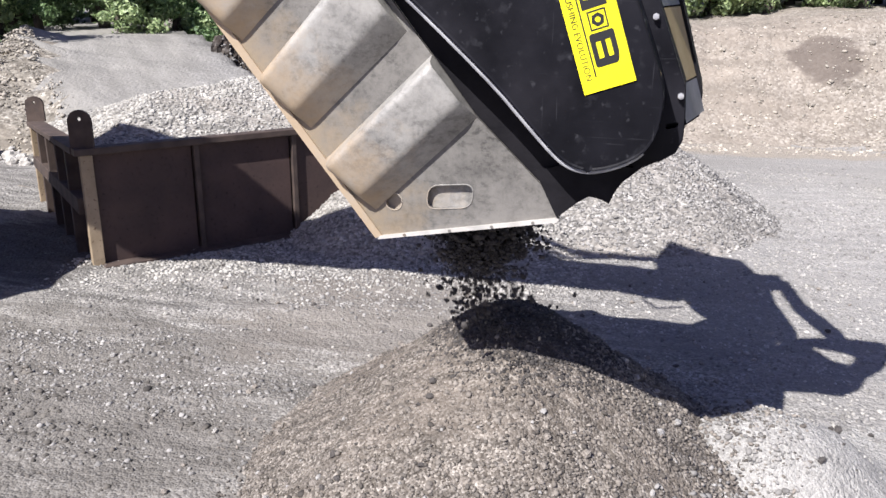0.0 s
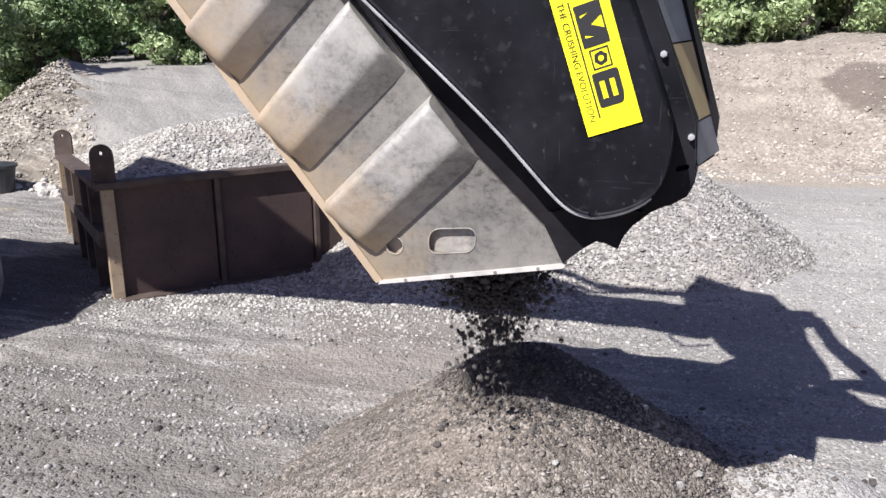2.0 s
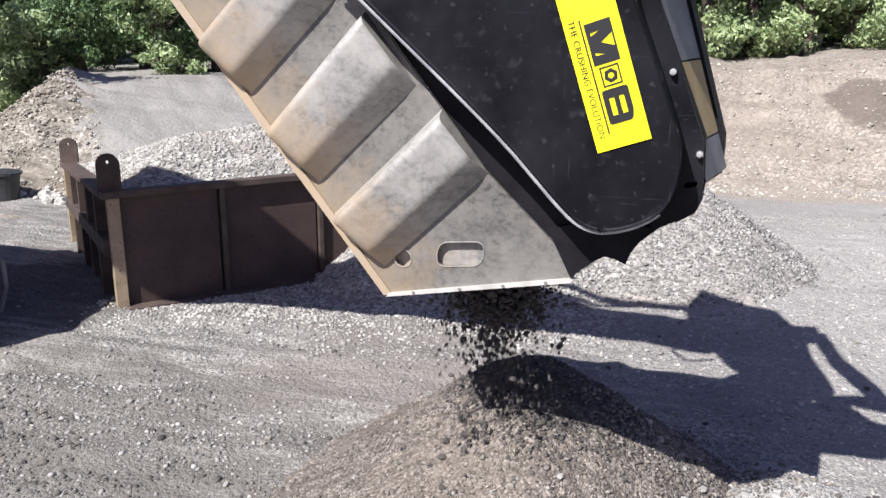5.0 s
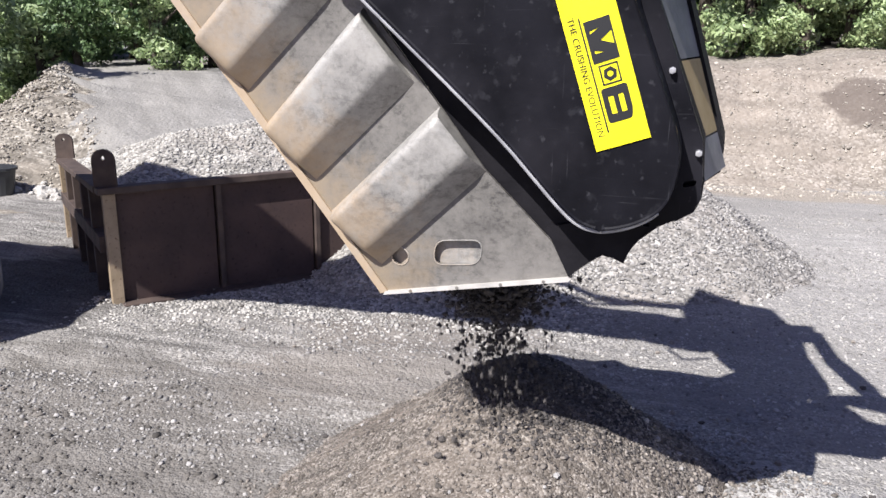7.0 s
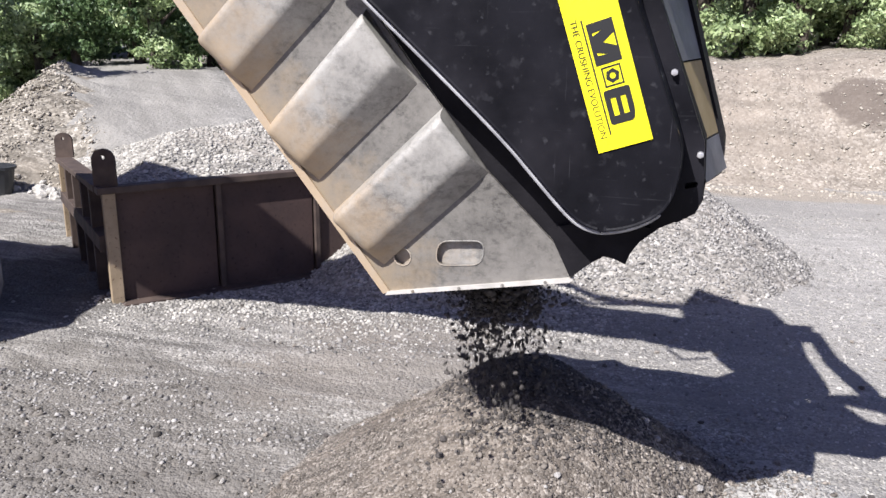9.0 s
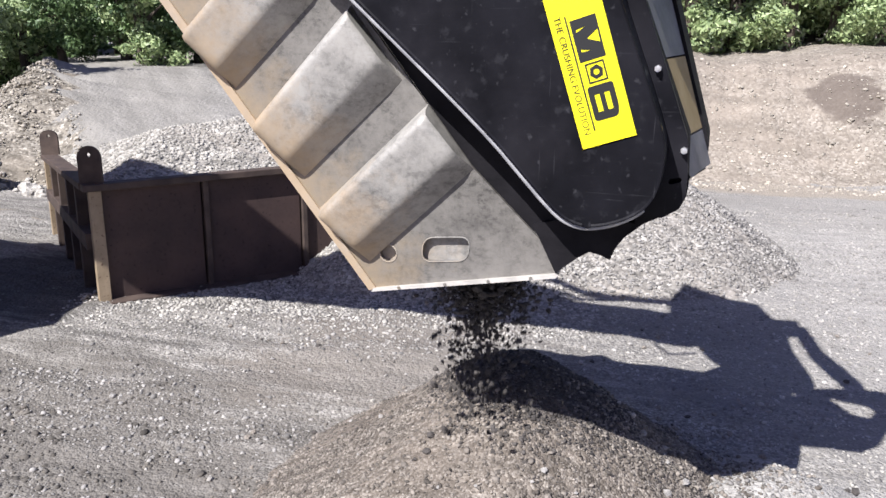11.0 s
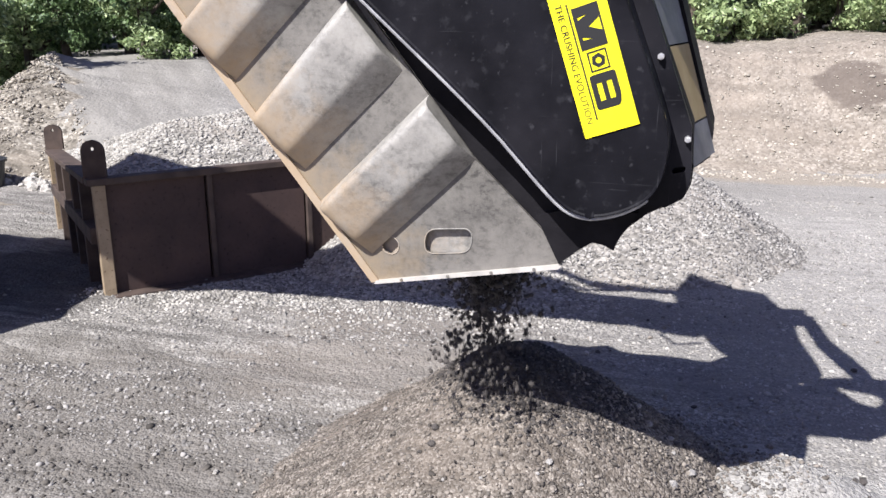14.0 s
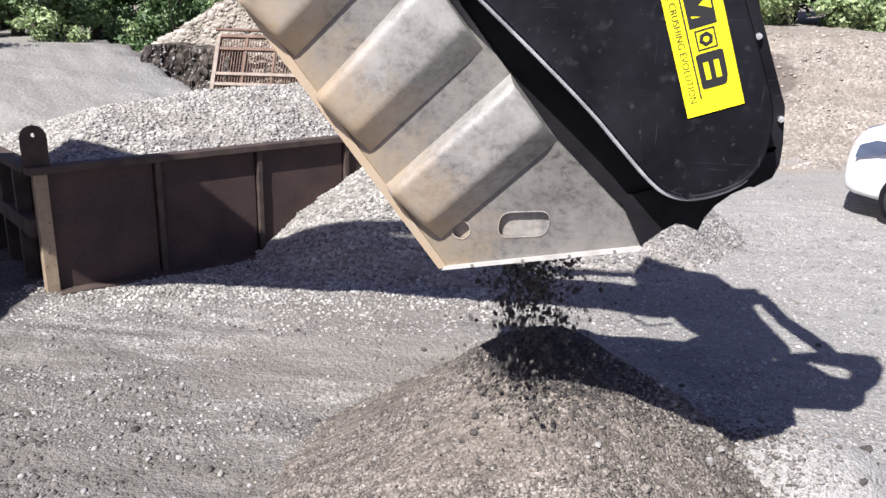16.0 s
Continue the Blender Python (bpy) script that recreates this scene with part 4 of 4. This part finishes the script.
RUST_PALE = surf("dusty grid bar", (0.24, 0.19, 0.15), (0.33, 0.27, 0.22), 5, 0.8, 0.1, 0.2, 30)


def screen_grid():
    """A sloping screen: a frame with cross bars and rows of thin bars between them."""
    ob = thing("screen_grid", "sloping rusty steel sorting screen leaning against the rocks", "screen grid")
    m = Matrix.Translation((-6.35, 17.0, 0.32)) @ Matrix.Rotation(radians(58), 4, "X")
    wide, tall = 2.5, 1.75
    for x in (0.0, wide):
        part("frame_bar", boxed(x - 0.045, x + 0.045, 0, tall, -0.05, 0.07, m, 0.008), RUST_PALE, ob)
    for y in (0.0, 0.62, 0.86, 1.45, tall):
        part("cross_bar", boxed(0.045, wide - 0.045, y - 0.035, y + 0.035, -0.03, 0.06, m, 0.006), RUST_PALE if y in (0.62, 0.86) else RUST_RED, ob)
    for x in (0.62, 1.25, 1.87):
        part("divider", boxed(x - 0.025, x + 0.025, 0.04, tall - 0.04, -0.028, 0.04, m), RUST_RED, ob)
    k = 0
    for x in np.arange(0.09, wide - 0.05, 0.06):
        if min(abs(x - d) for d in (0.62, 1.25, 1.87)) > 0.03:
            part("screen_bar", boxed(x - 0.009, x + 0.009, 0.04, tall - 0.04, -0.012, 0.012, m), RUST_RED, ob)
            k += 1
    part("top_rail", rod(bmesh.new(), m @ Vector((-0.1, tall + 0.16, 0.02)), m @ Vector((wide + 0.1, tall + 0.16, 0.02)), 0.035, 8), RUST_RED, ob, "red painted top rail")
    for x in (0.2, wide - 0.2):
        part("prop", rod(bmesh.new(), m @ Vector((x, 1.5, -0.03)), (m @ Vector((x, 1.5, 0))) + Vector((0, 0.9, -1.9)), 0.035, 8), RUST_RED, ob)
    return ob


screen_grid()

# ---- dark bin and rocks beside the ramp ----


def build_bin():
    ob = thing("plastic_bin", "dark grey plastic bin standing among rocks", "bin", at=(-9.42, 11.3, surface(-9.42, 11.3) - 0.02))
    bm = bmesh.new()
    rings = []
    for r, z in ((0.20, 0.0), (0.25, 0.42), (0.275, 0.43), (0.275, 0.47), (0.235, 0.47), (0.19, 0.05)):
        rings.append([bm.verts.new((r * math.cos(t) * 1.5, r * math.sin(t), z)) for t in np.linspace(0, 2 * math.pi, 24, endpoint=False)])
    for a, b in zip(rings, rings[1:]):
        for i in range(24):
            bm.faces.new((a[i], a[(i + 1) % 24], b[(i + 1) % 24], b[i]))
    bm.faces.new(rings[0][::-1])
    bm.faces.new(rings[-1])
    part("tub", bm, PLASTIC, ob)


build_bin()


def rock_mesh(seed, sub=2):
    bm = bmesh.new()
    bmesh.ops.create_icosphere(bm, subdivisions=sub, radius=1.0)
    for v in bm.verts:
        v.co *= 1 + 0.50 * noise.noise(v.co * 1.4 + Vector((seed, 0, 0))) + 0.08 * noise.noise(v.co * 4 + Vector((0, seed, 0)))
        v.co.z *= 0.72
    me = bpy.data.meshes.new("rock")
    bm.to_mesh(me)
    bm.free()
    return me


ROCKS = [rock_mesh(k * 3.1) for k in range(6)]
for me in ROCKS:
    me.materials.append(STONE_PALE)


def boulders():
    rng = random.Random(31)
    for _ in range(34):
        x = rng.uniform(-9.9, -7.5)
        y = 11.5 + (x + 9.9) * 0.05 + rng.uniform(-0.45, 0.45)
        r = rng.choice((0.05, 0.06, 0.08, 0.10, 0.13, 0.17))
        ob = new("rock", rng.choice(ROCKS))
        tagged(ob, "rounded pale field rock lying at the ramp's foot", "rock", "rocks at the ramp")
        ob.matrix_world = pose(x, y, surface(x, y) + r * 0.3, 0, 0, rng.uniform(0, 360)) @ Matrix.Diagonal((r, r * rng.uniform(0.7, 1), r, 1))


boulders()

# ---- white car ----


def wheel(parent, x, y, side):
    w = part("wheel", rod(bmesh.new(), (x, y - 0.11, 0.34), (x, y + 0.11, 0.34), 0.23, 28), PANEL_GREY, parent, "silver wheel")
    bm = bmesh.new()
    rings = []
    for r, d in ((0.225, -0.11), (0.31, -0.115), (0.34, -0.085), (0.34, 0.085), (0.31, 0.115), (0.225, 0.11)):
        rings.append([bm.verts.new((x + r * math.cos(t), y + d, 0.34 + r * math.sin(t))) for t in np.linspace(0, 2 * math.pi, 32, endpoint=False)])
    for a, b in zip(rings, rings[1:] + rings[:1]):
        for i in range(32):
            bm.faces.new((a[i], a[(i + 1) % 32], b[(i + 1) % 32], b[i]))
    part("tyre", bm, RUBBER, w, "black rubber tyre", True)


def build_car():
    """Nose towards -x. Body lofted from cross sections, with dark discs for the shaded wheel arches."""
    car = thing("car", "white car parked on the gravel by the bank", "car", at=(4.84, 12.05, 0.0), turn=-24)
    # station: x, half width, sill, belt, crown
    st = [(0.0, 0.62, 0.46, 0.66, 0.78), (0.04, 0.72, 0.38, 0.74, 0.92), (0.16, 0.82, 0.34, 0.90, 1.06), (0.36, 0.87, 0.31, 1.00, 1.14), (0.70, 0.90, 0.26, 1.05, 1.18), (1.1, 0.91, 0.27, 1.06, 1.19), (1.45, 0.91, 0.27, 1.08, 1.22), (2.6, 0.91, 0.27, 1.10, 1.25), (3.9, 0.91, 0.28, 1.10, 1.25), (4.5, 0.86, 0.34, 1.06, 1.20), (4.62, 0.74, 0.42, 0.98, 1.10)]
    bm = bmesh.new()
    rings = []
    for x, w, lo, belt, top in st:
        mid = (lo + belt) / 2
        prof = [(-w * 0.9, lo), (-w, lo + 0.06), (-w, mid), (-w * 0.985, belt), (-w * 0.90, belt + (top - belt) * 0.75), (-w * 0.6, top), (0, top + 0.015), (w * 0.6, top), (w * 0.90, belt + (top - belt) * 0.75), (w * 0.985, belt), (w, mid), (w, lo + 0.06), (w * 0.9, lo)]
        rings.append([bm.verts.new((x, y, z)) for y, z in prof])
    for a, b in zip(rings, rings[1:]):
        for i in range(len(a) - 1):
            bm.faces.new((a[i], a[i + 1], b[i + 1], b[i]))
        bm.faces.new((a[-1], a[0], b[0], b[-1]))
    bm.faces.new(rings[0])
    bm.faces.new(rings[-1])
    part("body", bm, WHITE, car, "glossy white body", True)
    # cabin
    bm = bmesh.new()
    cab = [(1.35, 1.20, 0.80), (2.05, 1.72, 0.66), (3.6, 1.74, 0.66), (4.35, 1.22, 0.78)]
    lo = [bm.verts.new((x, s * w, z)) for s in (-1, 1) for x, z, w in cab]
    n = 4
    bm.faces.new(lo[:n])
    bm.faces.new(lo[n:])
    for i in range(n - 1):
        bm.faces.new((lo[i], lo[i + 1], lo[n + i + 1], lo[n + i]))
    part("cabin", bm, DARKGLASS, car, "dark glazed cabin")
    part("roof", boxed(2.0, 3.65, -0.62, 0.62, 1.70, 1.77, bevel=0.02), WHITE, car)
    for x in (0.86, 3.65):
        for s in (-1, 1):
            # dark disc painted as the arch's shaded hollow, then the wheel before it
            part("wheel_arch", rod(bmesh.new(), (x, s * 0.905, 0.37), (x, s * 0.92, 0.37), 0.40, 32), BLACK_MATT, car)
            wheel(car, x, s * 0.86, s)
    for s in (-1, 1):
        bm = slab(rounded([(0.10, 0.84), (0.50, 0.94), (0.58, 1.09), (0.34, 1.10), (0.14, 1.02)], 0.03, 4), -0.012, 0.012)
        bmesh.ops.transform(bm, matrix=Matrix.Translation((0, s * 0.80, 0)) @ Matrix.Rotation(s * radians(15), 4, "Z"), verts=bm.verts)
        part("headlight", bm, LAMP, car, "clear headlight")
    part("grille", boxed(-0.012, 0.02, -0.35, 0.35, 0.52, 0.62, bevel=0.01), PLASTIC, car)


build_car()

# ---- stones ----
STONE_CLOD = surf("damp soil clods", (0.07, 0.062, 0.053), (0.14, 0.126, 0.108), 4, 0.95, 0, 0.4, 50, island=0.4)
STONE_PILE = surf("brown grey chips", (0.10, 0.086, 0.072), (0.22, 0.195, 0.166), 3, 0.9, 0, 0.4, 60, island=0.6)
rng = np.random.default_rng(17)
pts = PILE_SHAPE.sprinkle(9000, rng, 1.0, 0.02)
stones("small_grit", pts, grit(len(pts), 0.004, 0.012, rng), STONE_PILE, pile, rng)
pts = PILE_SHAPE.sprinkle(1500, rng, 1.02, 0.0)
pts = pts[(pts[:, 2] < 0.95)]
stones("brown_grit", pts, grit(len(pts), 0.007, 0.014, rng), STONE_PILE, pile, rng)
# fresh dark stone, laid thick to deepen the shade under the bucket
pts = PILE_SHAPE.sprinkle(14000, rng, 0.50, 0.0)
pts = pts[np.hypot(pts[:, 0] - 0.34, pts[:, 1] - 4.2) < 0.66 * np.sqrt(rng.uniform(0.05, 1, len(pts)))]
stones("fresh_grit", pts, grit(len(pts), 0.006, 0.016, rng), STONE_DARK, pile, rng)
foot = []
while len(foot) < 5200:
    a, d = rng.uniform(-math.pi, 0.9), abs(rng.normal(0, 0.42))
    r = 1.42 - d if rng.uniform() < 0.72 else 1.42 + 0.35 * d
    x, y = 0.14 + r * 1.04 * math.cos(a), 4.18 + r * 1.06 * math.sin(a)
    if noise.noise(Vector((2.6 * math.cos(a), 2.6 * math.sin(a), 0.5 * r))) + 0.25 > rng.uniform(-0.4, 0.5):
        foot.append((x, y, max(PILE_SHAPE.z(x, y), yard(x, y)) + 0.004))
stones("foot_grit", np.array(foot), grit(len(foot), 0.007, 0.019, rng), STONE_PILE, pile, rng)
rim = []
while len(rim) < 1500:
    a, r = rng.uniform(-1.3, 0.9), 1.52 + rng.normal(0, 0.14)
    x, y = 0.18 + r * math.cos(a), 4.18 + r * math.sin(a)
    rim.append((x, y, max(PILE_SHAPE.z(x, y), yard(x, y)) + 0.004))
stones("rim_grit", np.array(rim), grit(len(rim), 0.007, 0.024, rng), STONE, pile, rng)
pts = BACK_SHAPE.sprinkle(9000, rng, 1.0, 0.0)
stones("loose_gravel", pts, grit(len(pts), 0.014, 0.030, rng), STONE, back, rng)
pts = SPILL_SHAPE.sprinkle(8000, rng, 1.0, 0.0)
stones("loose_gravel", pts, grit(len(pts), 0.016, 0.034, rng), STONE_PALE, spill, rng)


def yard_stones():
    out, rad = [], []
    r = random.Random(6)
    while len(out) < 25000:
        x, y = r.uniform(-5.5, 5.0), r.uniform(3.6, 13.5)
        dense = 0.28 + 1.9 * fbm(x * 0.55, y * 1.7, 0.8)
        if r.random() > dense:
            continue
        out.append((x, y, yard(x, y)))
        rad.append(0.0065 * (3.8 ** (r.random() ** 2.2)))
    ob = stones("yard_stones", np.array(out), rad, STONE, None, np.random.default_rng(3))
    tagged(ob, "loose grey crushed stones strewn over the yard", "gravel", kind="stuff")
    # pale chips strewn past the fines
    out, rad = [], []
    while len(out) < 8000:
        x, y = r.uniform(0.8, 6.5), r.uniform(4.3, 13.0)
        if 0.35 + 1.3 * fbm(x * 0.7, y * 1.4, 1.1) > r.random():
            out.append((x, y, yard(x, y)))
            rad.append(0.006 * (3.4 ** (r.random() ** 2.0)))
    ob = stones("pale_chips", np.array(out), rad, STONE_PALE, None, np.random.default_rng(12))
    tagged(ob, "pale stone chips strewn over the smooth yard", "gravel", kind="stuff")
    # dark clods where the yard is damp
    out, rad = [], []
    while len(out) < 900:
        x, y = r.gauss(-3.0, 0.9), r.gauss(4.35, 0.55)
        if y > 3.3 and 0.2 + 1.4 * fbm(x, y * 1.5, 1.2) > r.random():
            out.append((x, y, yard(x, y)))
            rad.append(0.008 * (3.6 ** (r.random() ** 1.8)))
    ob = stones("soil_clods", np.array(out), rad, STONE_CLOD, None, np.random.default_rng(9))
    tagged(ob, "dark damp soil clods lying on the yard", "soil clods", kind="stuff")
    # a pale band of spilled gravel before the container
    out, rad = [], []
    while len(out) < 6500:
        x = r.uniform(-4.6, 0.6)
        y = 7.55 + 0.12 * (x + 2) + r.gauss(0, 0.42)
        out.append((x, y, yard(x, y)))
        rad.append(0.010 * (2.6 ** r.random()))
    ob = stones("spilled_stones", np.array(out), rad, STONE_PALE, None, np.random.default_rng(4))
    tagged(ob, "pale spilled gravel along the container's foot", "gravel", kind="stuff")
    # stones in the bank's face
    out, rad = [], []
    while len(out) < 5200:
        x, y = r.uniform(-3, 11), r.uniform(14.6, 18.0)
        if r.random() < 0.25 + 0.9 * (18.0 - y) / 3.4 * max(0, 0.5 + fbm(x, y, 0.7)):
            out.append((x, y, surface(x, y)))
            rad.append(0.011 * (4.4 ** (r.random() ** 2.2)))
    ob = stones("bank_stones", np.array(out), rad, STONE_TAN, None, np.random.default_rng(5))
    tagged(ob, "tan stones lying in the earth bank's face", "stones", kind="stuff")
    out, rad = [], []
    while len(out) < 4200:
        x, y = r.uniform(-14, -7.6), r.uniform(10.8, 18.5)
        s, c = along_ramp(x, y)
        if s > 14.6 and -1.6 < c < 0.9 + r.gauss(0, 0.12):
            out.append((x, y, surface(x, y)))
            rad.append(0.013 * (4.0 ** (r.random() ** 2.2)))
    ob = stones("slope_stones", np.array(out), rad, STONE_TAN, None, np.random.default_rng(6))
    tagged(ob, "pale stones on the slope beside the ramp", "stones", kind="stuff")


yard_stones()


def pile_stones():
    """Single stones that stand out on the pile and the ground near it."""
    r = random.Random(41)
    meshes = []
    for k in range(8):
        me = rock_mesh(50 + k * 2.3, 1)
        me.materials.append((STONE_PILE, STONE, STONE_DARK, STONE_PILE, STONE_PILE, STONE, STONE_DARK, STONE_PILE)[k])
        meshes.append(me)
    for k in range(260):
        a, d = r.uniform(0, 6.283), r.uniform(0.62, 2.1)
        x, y = 0.24 + d * math.cos(a), 4.15 + d * math.sin(a)
        if y < 3.0:
            y = 3.0 + (3.0 - y) * 0.8
        s = r.choice((0.010, 0.012, 0.014, 0.017, 0.022, 0.028))
        ob = new("stone", meshes[k % 8])
        ob.parent = pile
        ob.matrix_local = pose(x, y, max(PILE_SHAPE.z(x, y), yard(x, y)) + s * 0.35, r.uniform(-30, 30), r.uniform(-30, 30), r.uniform(0, 360)) @ Matrix.Diagonal((s, s * r.uniform(0.7, 1), s * r.uniform(0.8, 1.2), 1))


pile_stones()


def ground_stones():
    """Single stones lying on the yard."""
    r = random.Random(43)
    meshes = []
    for k in range(6):
        me = rock_mesh(80 + k * 1.7, 1)
        me.materials.append((STONE, STONE_PILE, STONE_PALE, STONE_DARK, STONE, STONE_PILE)[k])
        meshes.append(me)
    for k in range(280):
        x, y = r.uniform(-4.2, 3.2), 4.0 + 4.0 * r.random() ** 1.4
        s = r.choice((0.010, 0.012, 0.015, 0.019, 0.026))
        ob = new("stone", meshes[k % 6])
        ob.parent = GROUND_OB
        ob.matrix_local = pose(x, y, yard(x, y) + s * 0.35, r.uniform(-30, 30), r.uniform(-30, 30), r.uniform(0, 360)) @ Matrix.Diagonal((s, s * r.uniform(0.7, 1), s * r.uniform(0.8, 1.2), 1))


ground_stones()

# ---- the falling crushed stone ----
stream = thing("falling_stone", "dark crushed stone falling from the bucket onto the pile", "crushed stone")
tagged(stream, kind="stuff")
CLUMPS = []


def clump_mesh(seed, material):
    g = np.random.default_rng(seed)
    n = 60
    p = np.stack([g.normal(0, 0.045, n), g.normal(0, 0.05, n), g.normal(0, 0.17, n)], 1)
    ob = stones("clump", p, 0.0048 * 4.2 ** g.uniform(0, 1, n) ** 1.9, material, None, g)
    return ob


def build_stream():
    r = random.Random(77)
    kinds = [clump_mesh(100 + k, STONE_DARK) for k in range(8)]
    for ob in kinds:
        bpy.data.objects.remove(ob)
    meshes = [m for m in bpy.data.meshes if m.name.startswith("clump")]
    meshes.sort(key=lambda m: m.name)
    t = -0.45
    k = 0
    while t < 15.95:
        ob = new("clump", meshes[k % len(meshes)])
        ob.parent = stream
        swing = 0.5 + 0.5 * noise.noise(Vector((t * 1.3, 0, 0)))
        x = -0.03 + 0.20 * r.random() + 0.07 * swing
        y = 3.86 + r.gauss(0, 0.09)
        CLUMPS.append((ob, t, x, y, r.uniform(-25, 25), r.uniform(0, 360), r.uniform(-0.06, 0.10)))
        t += r.uniform(0.005, 0.013)
        k += 1


build_stream()


FALL = 8.0   # metres a second squared: dusty stone, jostled as it leaves the jaws


def fall(t0, x, y, tilt, turn, drift):
    """A clump waits in the crusher, drops, and stays on the pile."""
    top, land = 1.84, PILE_SHAPE.z(x, y) - 0.52
    long = math.sqrt(2 * (top - land) / FALL)
    rows = []

    def at(t):
        s = min(max(t - t0, 0.0), long)
        return pose(x + drift * s, y - 0.3 * drift * s, top - FALL / 2 * s * s, tilt + 160 * s, tilt, turn)

    times = [0.0, 16.0]
    n = 5
    for i in range(n + 1):
        t = t0 + long * i / n
        if 0.0 < t < 16.0:
            times.append(t)
    seen = set()
    for t in sorted(times):
        if frame(t) not in seen:
            seen.add(frame(t))
            rows.append((t, at(t)))
    return rows


def motions():
    for ob, *how in CLUMPS:
        walk(ob, fall(*how))


motions()
